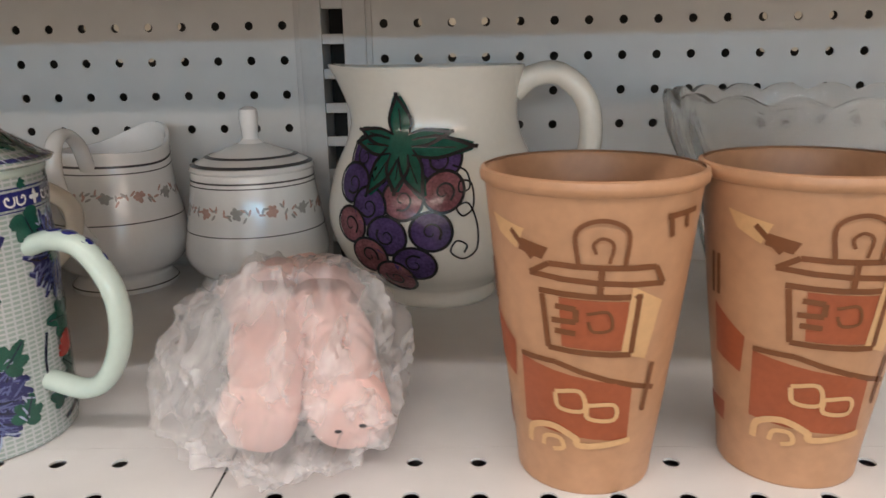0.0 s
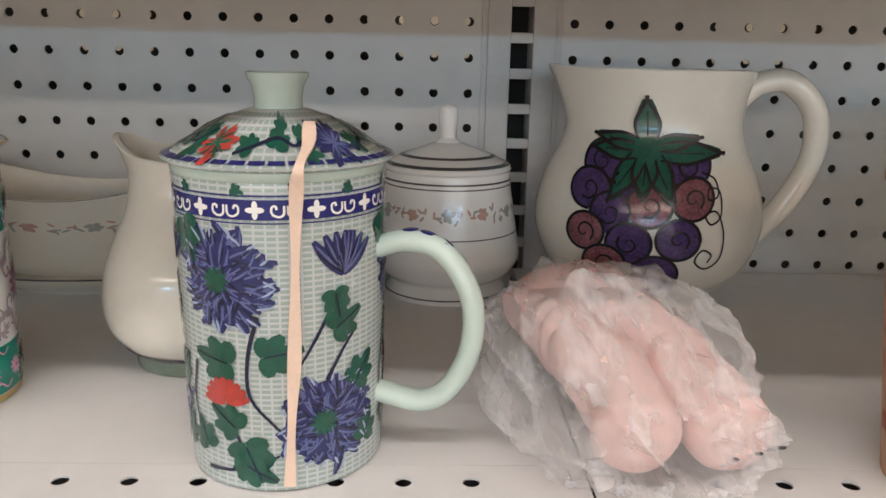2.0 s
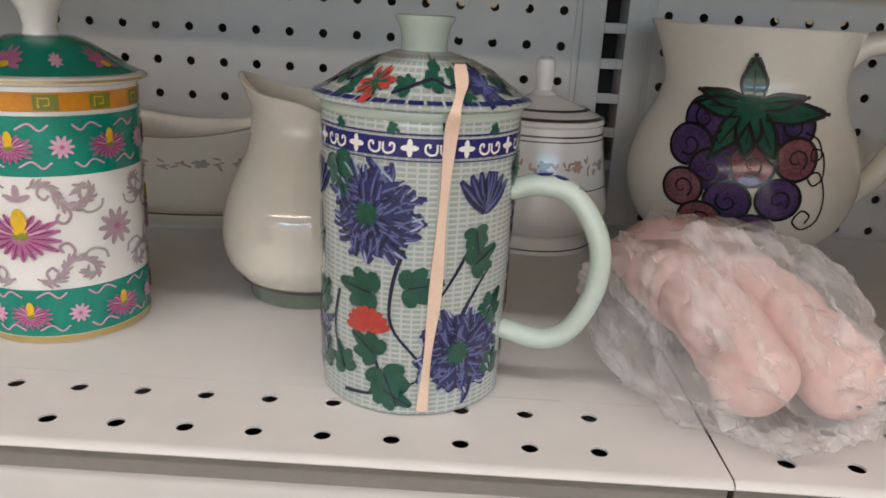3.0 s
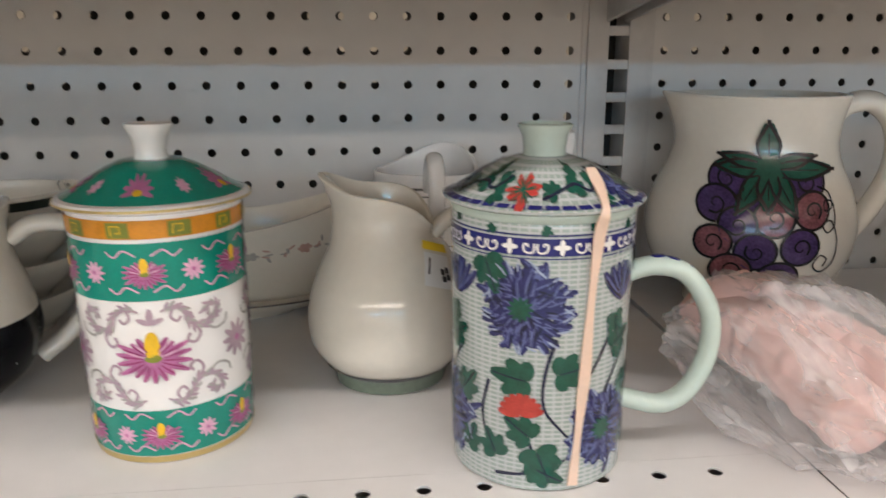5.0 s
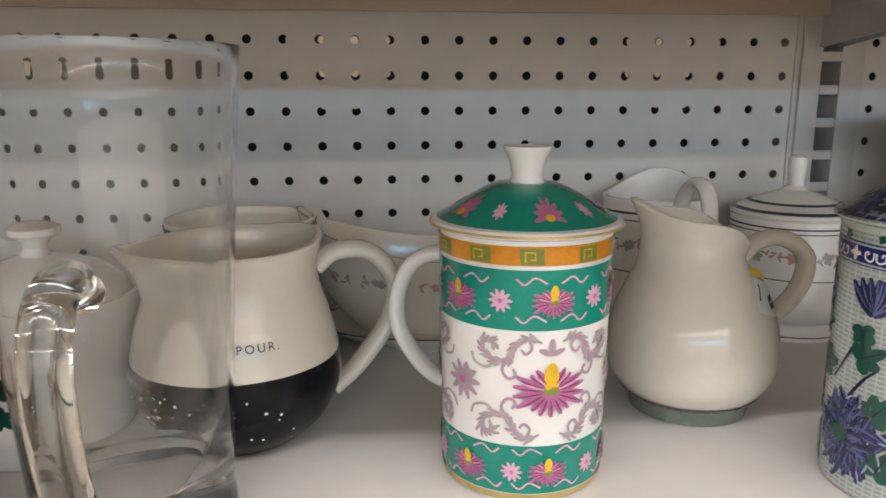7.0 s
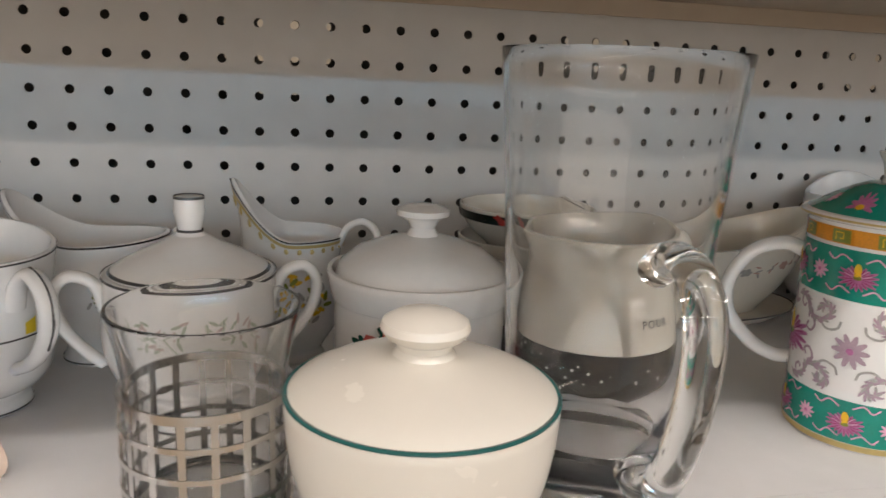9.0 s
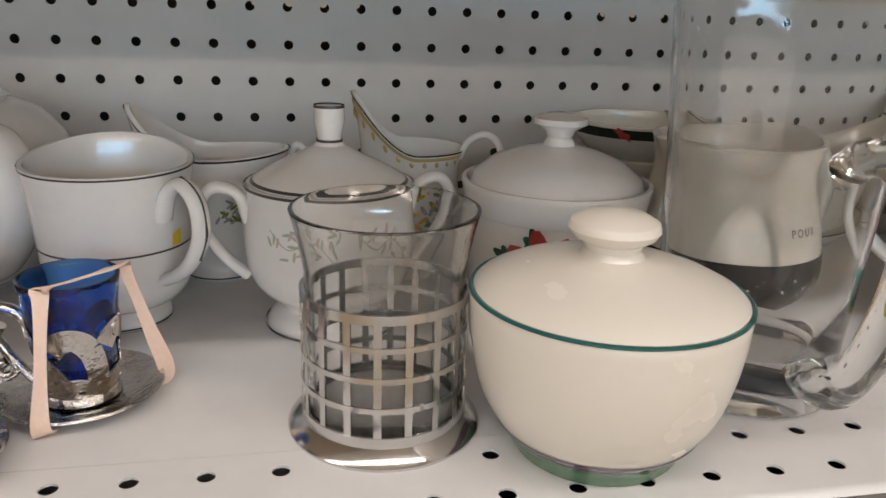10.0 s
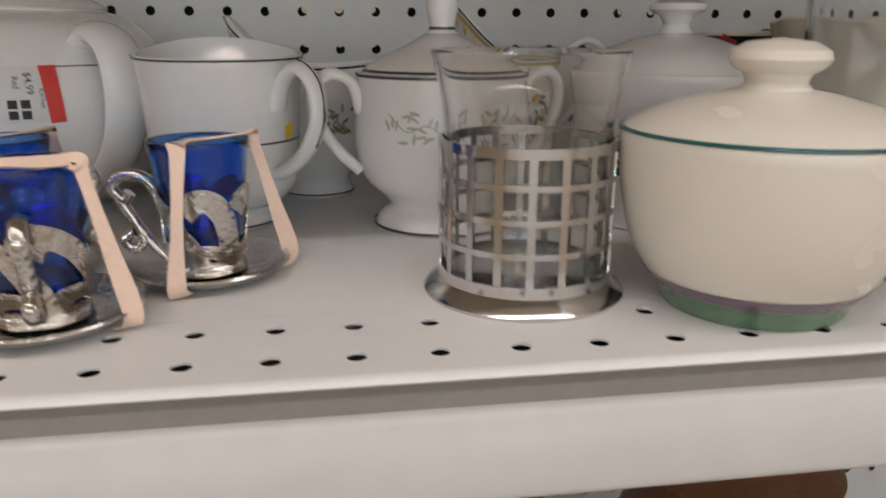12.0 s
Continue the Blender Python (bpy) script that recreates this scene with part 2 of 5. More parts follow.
def lathe(profile, seg=72, shape=None, bm=None, closed=False):
    """Turns a line of (radius, height) about the z axis; shape(x, y, z) bends it."""
    bm = bm or bmesh.new()
    rings = []
    for r, z in profile:
        if r < 1e-5:
            rings.append([bm.verts.new((0, 0, z))])
        else:
            rings.append([bm.verts.new((r * math.cos(2 * math.pi * i / seg), r * math.sin(2 * math.pi * i / seg), z)) for i in range(seg)])
    pairs = list(zip(rings[:-1], rings[1:])) + ([(rings[-1], rings[0])] if closed else [])
    for a, b in pairs:
        for i in range(seg):
            j = (i + 1) % seg
            if len(a) == 1 and len(b) == 1:
                continue
            if len(a) == 1:
                bm.faces.new((a[0], b[i], b[j]))
            elif len(b) == 1:
                bm.faces.new((a[i], a[j], b[0]))
            else:
                bm.faces.new((a[i], a[j], b[j], b[i]))
    if shape:
        for v in bm.verts:
            v.co = Vector(shape(*v.co))
    bmesh.ops.recalc_face_normals(bm, faces=bm.faces[:])
    return bm


def vessel(outer, wall=0.003, floor=0.006, n=5, lip=True):
    """An outer line and the inner line of a pot with that wall."""
    o = [tuple(max(q[0], 0) if i == 0 else q[i] for i in (0, 1)) for q in curve(outer, n)]
    inner = [(r - wall, z) for r, z in reversed(o) if z > floor]
    top = o[-1]
    mid = [(top[0] - wall * 0.15, top[1] + wall * 0.3), (top[0] - wall * 0.85, top[1] + wall * 0.3)] if lip else []
    return [(0, o[0][1])] + o + mid + inner + [(0, floor)]


def tube(points, r, seg=14, n=6, flat=1.0, bm=None, side=(0, 1, 0), taper=None):
    """A bar swept along points; flat widens it along side."""
    bm = bm or bmesh.new()
    pts = [Vector(p) for p in curve(points, n)]
    side = Vector(side).normalized()
    rings = []
    for i, p in enumerate(pts):
        d = (pts[min(i + 1, len(pts) - 1)] - pts[max(i - 1, 0)]).normalized()
        s = (side - d * side.dot(d)).normalized()
        u = d.cross(s)
        k = r * (taper(i / (len(pts) - 1)) if taper else 1)
        rings.append([bm.verts.new(p + s * (k * flat * math.cos(2 * math.pi * j / seg)) + u * (k * math.sin(2 * math.pi * j / seg))) for j in range(seg)])
    for a, b in zip(rings[:-1], rings[1:]):
        for j in range(seg):
            bm.faces.new((a[j], a[(j + 1) % seg], b[(j + 1) % seg], b[j]))
    bm.faces.new(rings[0][::-1])
    bm.faces.new(rings[-1])
    bmesh.ops.recalc_face_normals(bm, faces=bm.faces[:])
    return bm


def turned(points, deg):
    a = radians(deg)
    return [(x * math.cos(a) - y * math.sin(a), x * math.sin(a) + y * math.cos(a), z) for x, y, z in points]


def handle(parent, pts, deg, r, material, flat=1.3, name="handle", label="", taper=None):
    """A handle from (out, height) points, turned to deg about the pot's axis."""
    p3 = turned([(x, 0, z) for x, z in pts], deg)
    a = radians(deg)
    return part(name, tube(p3, r, flat=flat, side=(-math.sin(a), math.cos(a), 0), taper=taper), material, parent, label)


# ---------------------------------------------------------------- printed decoration, laid on a turned surface
class Wrap:
    """Lays flat shapes (along, up) on a turned surface: along is metres round the pot from a facing angle."""

    def __init__(self, radius, face, lift=0.00025, turn_at=None):
        self.radius, self.face, self.lift, self.bms, self.turn_at = radius, radians(face), lift, {}, turn_at

    def point(self, u, v, extra=0.0):
        r = self.radius(v)
        a = self.face + u / (self.turn_at or max(r, 0.004))
        r += self.lift + extra
        return (r * math.cos(a), r * math.sin(a), v)

    def bm(self, key):
        return self.bms.setdefault(key, bmesh.new())

    def ribbon(self, key, pts, width, n=4, taper=None, extra=0.0):
        bm = self.bm(key)
        p = [np.array(q[:2]) for q in curve(pts, n)]
        prev = None
        for i, q in enumerate(p):
            d = p[min(i + 1, len(p) - 1)] - p[max(i - 1, 0)]
            d = d / (np.linalg.norm(d) + 1e-9)
            s = np.array((-d[1], d[0])) * width / 2 * (taper(i / (len(p) - 1)) if taper else 1)
            row = [bm.verts.new(self.point(*(q + s), extra)), bm.verts.new(self.point(*q, extra + 0.00005)), bm.verts.new(self.point(*(q - s), extra))]
            if prev:
                bm.faces.new((prev[0], prev[1], row[1], row[0]))
                bm.faces.new((prev[1], prev[2], row[2], row[1]))
            prev = row

    def petal(self, key, u, v, angle, length, width, extra=0.0, bend=0.0):
        c, s = math.cos(angle), math.sin(angle)
        b = bend * length
        pts = [(u, v), (u + c * length * 0.5 - s * b * 0.4, v + s * length * 0.5 + c * b * 0.4), (u + c * length - s * b, v + s * length + c * b)]
        self.ribbon(key, pts, width, 3, lambda t: max(0.12, math.sin(math.pi * (0.12 + 0.80 * t)) ** 0.7), extra)

    def disc(self, key, u, v, ru, rv=None, extra=0.0, n=16):
        bm = self.bm(key)
        rv = rv or ru
        mid = bm.verts.new(self.point(u, v, extra + 0.0001))
        rings = []
        for k in (0.5, 1.0):
            rings.append([bm.verts.new(self.point(u + ru * k * math.cos(2 * math.pi * i / n), v + rv * k * math.sin(2 * math.pi * i / n), extra)) for i in range(n)])
        for i in range(n):
            j = (i + 1) % n
            bm.faces.new((mid, rings[0][i], rings[0][j]))
            bm.faces.new((rings[0][i], rings[1][i], rings[1][j], rings[0][j]))

    def poly(self, key, pts, extra=0.0, n=6):
        """A four-cornered patch."""
        bm = self.bm(key)
        a, b, c, d = [np.array(p, float) for p in pts]
        g = [[bm.verts.new(self.point(*((a * (1 - i / n) + b * i / n) * (1 - j / n) + (d * (1 - i / n) + c * i / n) * j / n), extra)) for i in range(n + 1)] for j in range(n + 1)]
        for j in range(n):
            for i in range(n):
                bm.faces.new((g[j][i], g[j][i + 1], g[j + 1][i + 1], g[j + 1][i]))

    def leaf(self, key, u, v, angle, size, extra=0.0):
        for k, (da, ln) in enumerate(((0, 1.0), (0.7, 0.75), (-0.7, 0.75), (1.5, 0.55), (-1.5, 0.55))):
            self.petal(key, u, v, angle + da, size * ln, size * 0.45, extra + 0.00003 * k)

    def done(self, parent, names, label=""):
        """names: key -> (part name, material, label)"""
        for key, bm in self.bms.items():
            nm, material, lb = names[key.split("#")[0]]
            bmesh.ops.recalc_face_normals(bm, faces=bm.faces[:])
            part(nm, bm, material, parent, lb)
        self.bms = {}


def at_height(profile):
    zs = [z for r, z in profile]
    rs = [r for r, z in profile]
    return lambda v: float(np.interp(v, zs, rs))


def ring(parent, name, r, z, h, material, label="", lift=0.0003, r2=None, shape=None):
    """A painted line right round a pot."""
    r2 = r if r2 is None else r2
    return part(name, lathe([(r + lift, z), (r2 + lift, z + h)], 72, shape), material, parent, label)

# ---------------------------------------------------------------- the hall
floor = tagged(slab("floor", -14, 14, -16, 12, -0.1, 0, M_FLOOR), "pale vinyl shop floor", "floor", kind="structure")
ceiling = tagged(slab("ceiling", -14, 14, -16, 12, CEIL, CEIL + 0.1, M_CEIL), "white tiled shop ceiling", "ceiling", kind="structure")
for nm, b in (("wall_north", (-14, 14, 12, 12.2)), ("wall_south", (-14, 14, -16.2, -16)), ("wall_east", (14, 14.2, -16.2, 12.2)), ("wall_west", (-14.2, -14, -16.2, 12.2))):
    tagged(slab(nm, *b, 0, CEIL, M_WALL), "plain painted shop wall", "wall", kind="structure")
# the row at y -15.4 is added fill; its batten and hangers are invented
for y, z, length, breadth, k, lean, tint in LIGHT_ROWS:
    fx = thing("batten_or_fill_light", 0, y, "long white fluorescent batten under the ceiling; the low far one is added fill", "lamp", z=z - 0.005, group="shop lights")
    slab("housing", -7, 7, -0.09, 0.09, 0.03, 0.085, M_CEIL, fx, bevel=0.005)
    slab("diffuser", -7, 7, -0.07, 0.07, 0.012, 0.026, M_TUBE, fx, "glowing diffuser")
    for rx in (-5, 0, 5):
        slab("hanger_rod", rx - 0.006, rx + 0.006, -0.006, 0.006, 0.085, CEIL - z + 0.005, M_STEEL, fx)
    ld = bpy.data.lights.new("tube_or_fill_light", "AREA")
    ld.shape, ld.size, ld.size_y, ld.energy, ld.color = "RECTANGLE", length, breadth, TUBE_WATTS * k, tint
    lo = new("tube_or_fill_light", ld)
    lo.matrix_basis = pose(0, y, z, lean)

# ---------------------------------------------------------------- gondola: uprights, pegboard, shelves
PITCH = 0.0254
ROW0 = S + 0.0057
FRONT = -0.3525
UNDER = 1.391        # underside of the shelf above


def pegboard(name, x_first, step, columns, y, rows, label, shift=(0, 0), material=M_PEG):
    """A sheet with round holes: columns go from x_first by step."""
    bm = bmesh.new()
    k = 12
    hole = 0.0033
    thick = 0.0012
    for c in range(columns):
        cx = x_first + step * c + shift[0]
        for rw in rows:
            cz = ROW0 + PITCH * rw + shift[1]
            outer, inner, back = [], [], []
            for i in range(k):
                a = 2 * math.pi * i / k
                dx, dz = math.cos(a), math.sin(a)
                q = PITCH / 2 / max(abs(dx), abs(dz))
                outer.append(bm.verts.new((cx + dx * q, y, cz + dz * q)))
                inner.append(bm.verts.new((cx + dx * hole, y, cz + dz * hole)))
                back.append(bm.verts.new((cx + dx * hole, y + thick, cz + dz * hole)))
            corners = {}
            for i in range(k):
                j = (i + 1) % k
                a0, a1 = 2 * math.pi * i / k, 2 * math.pi * (i + 1) / k
                for ca in (0.25, 0.75, 1.25, 1.75):
                    if a0 < ca * math.pi - 1e-6 < a1 and a1 > ca * math.pi + 1e-6:
                        corners[i] = bm.verts.new((cx + math.copysign(PITCH / 2, math.cos(ca * math.pi)), y, cz + math.copysign(PITCH / 2, math.sin(ca * math.pi))))
                f = [outer[i]] + ([corners[i]] if i in corners else []) + [outer[j], inner[j], inner[i]]
                bm.faces.new(f)
                bm.faces.new((inner[i], inner[j], back[j], back[i]))
    bmesh.ops.remove_doubles(bm, verts=bm.verts[:], dist=1e-5)
    ob = part(name, bm, material, None, smooth=False)
    return tagged(ob, label, "pegboard", kind="structure")


COLS = 46
ROWS = range(-12, 16)
ZLO, ZHI = ROW0 + PITCH * -12.5, ROW0 + PITCH * 15.5
pegboard("pegboard_1", -0.0381, -PITCH, COLS, 0, ROWS, "grey enamelled steel pegboard panel with round holes")
pegboard("pegboard_2", 0.0381, PITCH, 30, 0, ROWS, "grey enamelled steel pegboard panel with round holes")
# back boards take the painted shade colour so the front holes read black
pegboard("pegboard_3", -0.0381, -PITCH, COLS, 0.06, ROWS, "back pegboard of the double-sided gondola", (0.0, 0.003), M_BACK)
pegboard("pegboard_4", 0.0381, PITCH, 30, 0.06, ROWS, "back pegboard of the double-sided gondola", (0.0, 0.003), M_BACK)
for i, y in enumerate((0.0, 0.06)):
    for j, (x0, x1) in enumerate(((-0.0381 - PITCH * (COLS - 0.5), -0.0254), (0.0254, 0.0381 + PITCH * 29.5))):
        tagged(slab(f"panel_{i * 4 + j * 2 + 1}", x0, x1, y, y + 0.003, 0.1, ZLO, M_PEG), "plain lower gondola back panel", "panel", kind="structure")
        tagged(slab(f"panel_{i * 4 + j * 2 + 2}", x0, x1, y, y + 0.003, ZHI, 1.9, M_PEG), "plain upper gondola back panel", "panel", kind="structure")


def upright(x):
    """A slotted steel upright."""
    up = thing("slotted_upright", x, 0, "grey steel gondola upright with a row of slots", "upright", z=0.1)
    for s in (-1, 1):
        slab("side_rail", s * 0.0165 - 0.0085, s * 0.0165 + 0.0085, -0.004, 0.055, 0, 1.8, M_STEEL, up, bevel=0.0015)
        slab("flange", s * 0.0252 - 0.004, s * 0.0252 + 0.004, -0.0015, 0.004, 0, 1.8, M_STEEL, up, bevel=0.0008)
    # coloured near-black to paint the shade behind the slots
    slab("channel_back_shade", -0.008, 0.008, 0.03, 0.034, 0, 1.8, M_DARK, up)
    bridge = slab("slot_bridge", -0.0081, 0.0081, -0.003, 0.001, 0, 0.0075, M_STEEL, up, bevel=0.0008)
    z0 = ROW0 + PITCH * 0.44 - 0.1
    bridge.location.z = z0 - PITCH * 13
    for i in range(-12, 16):
        o = bridge.copy()
        scene.collection.objects.link(o)
        o.location.z = z0 + PITCH * i
    slab("channel_front", -0.0081, 0.0081, -0.003, 0.001, 0, z0 - PITCH * 13, M_STEEL, up)
    slab("channel_front", -0.0081, 0.0081, -0.003, 0.001, z0 + PITCH * 15.3, 1.8, M_STEEL, up)
    return up


upright(0.0)
upright(-1.2446)


def shelf(x0, x1, z, holes, skew=0.0, dy=0.0):
    """A pressed steel shelf: top with holes near its front, rolled front and ticket rail, brackets."""
    sh = thing("gondola_shelf", x0, dy, "off-white enamelled steel shelf with a perforated front and ticket rail", "shelf", z=z, rz=skew, group="gondola shelves")
    w = x1 - x0
    bm = bmesh.new()
    step = 0.0261
    first = holes
    rows_y = (-0.312, -0.3365)
    k = 12
    ncol = int((w - first) / step)
    box(bm, 0, w, -0.2995, -0.012, -0.012, 0)
    for ry in rows_y:
        y0, y1 = ry - 0.01225, ry + 0.01225
        # plain ends of the perforated strip
        xs0 = first - step / 2
        for a, b in ((0, xs0), (xs0 + ncol * step, w)):
            if b - a > 1e-4:
                vs = [bm.verts.new(v) for v in ((a, y0, 0), (b, y0, 0), (b, y1, 0), (a, y1, 0))]
                bm.faces.new(vs)
        for c in range(ncol):
            cx = first + c * step
            outer, inner, back = [], [], []
            for i in range(k):
                an = 2 * math.pi * i / k
                dx, dy = math.cos(an), math.sin(an)
                q = min((step / 2) / max(abs(dx), 1e-9), 0.01225 / max(abs(dy), 1e-9))
                outer.append(bm.verts.new((cx + dx * q, ry + dy * q, 0)))
                inner.append(bm.verts.new((cx + dx * 0.0034, ry + dy * 0.0034, 0)))
                back.append(bm.verts.new((cx + dx * 0.0034, ry + dy * 0.0034, -0.0010)))
            for i in range(k):
                j = (i + 1) % k
                f = [outer[i]]
                sx, sy = math.cos(2 * math.pi * (i + 0.5) / k), math.sin(2 * math.pi * (i + 0.5) / k)
                if abs(abs(outer[i].co.x - cx) - step / 2) < 1e-6 and abs(abs(outer[j].co.y - ry) - 0.01225) < 1e-6 or abs(abs(outer[j].co.x - cx) - step / 2) < 1e-6 and abs(abs(outer[i].co.y - ry) - 0.01225) < 1e-6:
                    f.append(bm.verts.new((cx + math.copysign(step / 2, sx), ry + math.copysign(0.01225, sy), 0)))
                f += [outer[j], inner[j], inner[i]]
                bm.faces.new(f)
                bm.faces.new((inner[i], inner[j], back[j], back[i]))
    yb = rows_y[1] - 0.01225
    # rolled front edge down to the ticket rail
    prof = [(yb, 0), (FRONT + 0.003, 0), (FRONT + 0.0009, -0.0009), (FRONT, -0.0022), (FRONT + 0.0010, -0.0032), (FRONT + 0.0040, -0.0036)]
    prev = None
    for y, zz in prof:
        row = [bm.verts.new((0, y, zz)), bm.verts.new((w, y, zz))]
        if prev:
            bm.faces.new((prev[0], row[0], row[1], prev[1]))
        prev = row
    bmesh.ops.remove_doubles(bm, verts=bm.verts[:], dist=1e-5)
    part("deck", bm, M_SHELF, sh)
    slab("underpan", 0, w, -0.345, -0.012, -0.030, -0.0290, M_UNDER, sh)
    slab("rear_flange", 0.003, w - 0.003, -0.0119, -0.0095, -0.043, -0.013, M_UNDER, sh, "folded rear lip")
    # added dark sheets: painted shade, so the front holes read black
    slab("hole_shade_sheet", 0.001, w - 0.001, -0.344, -0.302, -0.0289, -0.0280, M_DARK, sh)
    slab("hole_shade_side", 0, w, -0.3015, -0.2995, -0.0289, -0.0121, M_DARK, sh)
    bm = bmesh.new()
    prof = curve([(FRONT + 0.0045, -0.0128), (FRONT - 0.0005, -0.0138), (FRONT - 0.0050, -0.0230), (FRONT - 0.0075, -0.0357), (FRONT - 0.0065, -0.0401), (FRONT - 0.0010, -0.0411), (FRONT + 0.0060, -0.0389)], 4)
    prev = None
    for y, zz in prof:
        row = [bm.verts.new((0.002, y, zz)), bm.verts.new((w - 0.002, y, zz))]
        if prev:
            bm.faces.new((prev[0], row[0], row[1], prev[1]))
        prev = row
    part("ticket_rail", bm, M_RAIL, sh, "pale sloping ticket rail")
    # added strip: the shade between lip and ticket rail, painted dark
    slab("lip_shade_strip", 0.001, w - 0.001, FRONT + 0.0030, FRONT + 0.0080, -0.0350, -0.0037, M_GROOVE, sh, "darker grey recessed front channel")
    for bx in (0.004, w - 0.0065):
        bm = bmesh.new()
        vs = [(-0.002, -0.0305), (-0.29, -0.0305), (-0.29, -0.0330), (-0.002, -0.066)]
        a = [bm.verts.new((bx, y, zz)) for y, zz in vs]
        b = [bm.verts.new((bx + 0.0025, y, zz)) for y, zz in vs]
        bm.faces.new(a)
        bm.faces.new(b[::-1])
        for i in range(4):
            bm.faces.new((a[i], b[i], b[(i + 1) % 4], a[(i + 1) % 4]))
        bmesh.ops.recalc_face_normals(bm, faces=bm.faces[:])
        part("bracket", bm, M_STEEL, sh, smooth=False)
    return sh


BAY0, BAY1 = -1.2436, -0.0046
shelf(BAY0, BAY1, S, (-0.6765 - BAY0) % 0.0261, 0.74, -0.0098)
shelf(0.0004, 0.80, S, 0.0236, 0.0, 0.0065)
shelf(BAY0, BAY1, UNDER + 0.030, 0.0152)
shelf(0.0004, 0.80, UNDER + 0.030, 0.0152)
shelf(BAY0, BAY1, S - 0.36, 0.0152)
shelf(0.0004, 0.80, S - 0.36, 0.0152)
tagged(slab("base_deck", BAY0, 0.80, -0.40, 0.06, 0, 0.099, M_STEEL), "grey gondola plinth on the floor", "plinth", kind="structure")

# ---------------------------------------------------------------- things on the shelf

def orange_cup(x, y, rz):
    c = thing("orange_tumbler", x, y, "tall orange plastic tumbler with raised brown house decoration", "tumbler", rz=rz, group="orange tumblers")
    prof = [(0.0255, 0), (0.0262, 0.002), (0.0272, 0.012), (0.0338, 0.063), (0.0394, 0.113), (0.0404, 0.1205)]
    part("body", lathe(vessel(prof, 0.0016, 0.004)), M_ORANGE, c)
    part("rim_bead", lathe([(0.0403, 0.1165), (0.0414, 0.1175), (0.0418, 0.1195), (0.0412, 0.1215), (0.0398, 0.122)]), M_ORANGE, c)
    w = Wrap(at_height(prof), -90, 0.0004)
    k = 0.00024

    def P(px, py):          # relief drawing, drawn on a grid
        return ((px - 250) * k, 0.1205 - (py - 310) * 0.1205 / 552)
    w.poly("rust#1", [P(165, 610), P(340, 645), P(335, 752), P(170, 735)])
    w.poly("rust#2", [P(80, 545), P(150, 590), P(148, 660), P(90, 640)])
    w.poly("rust#3", [P(60, 735), P(120, 735), P(120, 775), P(65, 770)])
    w.poly("sandy#4", [P(100, 370), P(175, 385), P(160, 420), P(120, 400)])
    w.poly("sandy#5", [P(335, 470), P(385, 500), P(360, 600), P(320, 585)])
    w.poly("rust#6", [P(230, 490), P(330, 495), P(325, 580), P(235, 575)], -0.0001)
    for a, b in (((185, 455), (385, 470)), ((185, 455), (215, 435)), ((215, 435), (370, 440)), ((370, 440), (385, 470)), ((200, 482), (350, 488)), ((205, 488), (215, 580)), ((345, 490), (335, 585)), ((215, 580), (335, 588)), ((225, 605), (380, 660)), ((165, 605), (225, 605)), ((375, 610), (360, 700)), ((225, 505), (255, 508)), ((255, 508), (255, 530)), ((225, 548), (255, 550)), ((220, 530), (255, 530)), ((290, 440), (288, 482)), ((70, 455), (75, 530)), ((85, 455), (90, 530)), ((385, 362), (450, 358)), ((392, 362), (396, 395)), ((425, 360), (428, 385)), ((150, 390), (190, 430))):
        w.ribbon("line", [P(*a), P((a[0] + b[0]) / 2, (a[1] + b[1]) / 2), P(*b)], 0.0021, 2, extra=0.0002)
    w.ribbon("line", [P(258, 435), P(255, 380), P(290, 362), P(325, 380), P(322, 435)], 0.0016, 5, extra=0.0002)
    w.ribbon("line", [P(300, 430), P(305, 400), P(290, 390), P(278, 400), P(282, 415)], 0.0012, 5, extra=0.0002)
    w.ribbon("line", [P(270, 515), P(300, 512), P(305, 540), P(280, 545), P(272, 528)], 0.0012, 5, extra=0.0002)
    w.ribbon("sandy#7", [P(225, 660), P(262, 655), P(268, 690), P(232, 690), P(225, 662)], 0.0017, 4, extra=0.0003)
    w.ribbon("sandy#8", [P(272, 680), P(312, 680), P(312, 708), P(275, 705), P(272, 682)], 0.0017, 4, extra=0.0003)
    w.ribbon("sandy#9", [P(180, 775), P(185, 742), P(220, 728), P(255, 745), P(265, 760), P(340, 752)], 0.0026, 5, extra=0.0003)
    w.ribbon("sandy#10", [P(205, 772), P(210, 752), P(232, 750), P(238, 768), P(222, 775)], 0.0018, 5, extra=0.0003)
    w.poly("line", [P(170, 400), P(215, 410), P(205, 430), P(165, 420)], 0.0002)
    w.done(c, {"rust": ("rust_relief", M_RUST, "rust brown raised patches"), "line": ("line_relief", M_BROWN, "dark brown raised lines"), "sandy": ("sand_relief", M_SAND, "sand coloured raised scrolls")})
    return c


orange_cup(0.145, -0.303, -18)
orange_cup(0.228, -0.299, -14)


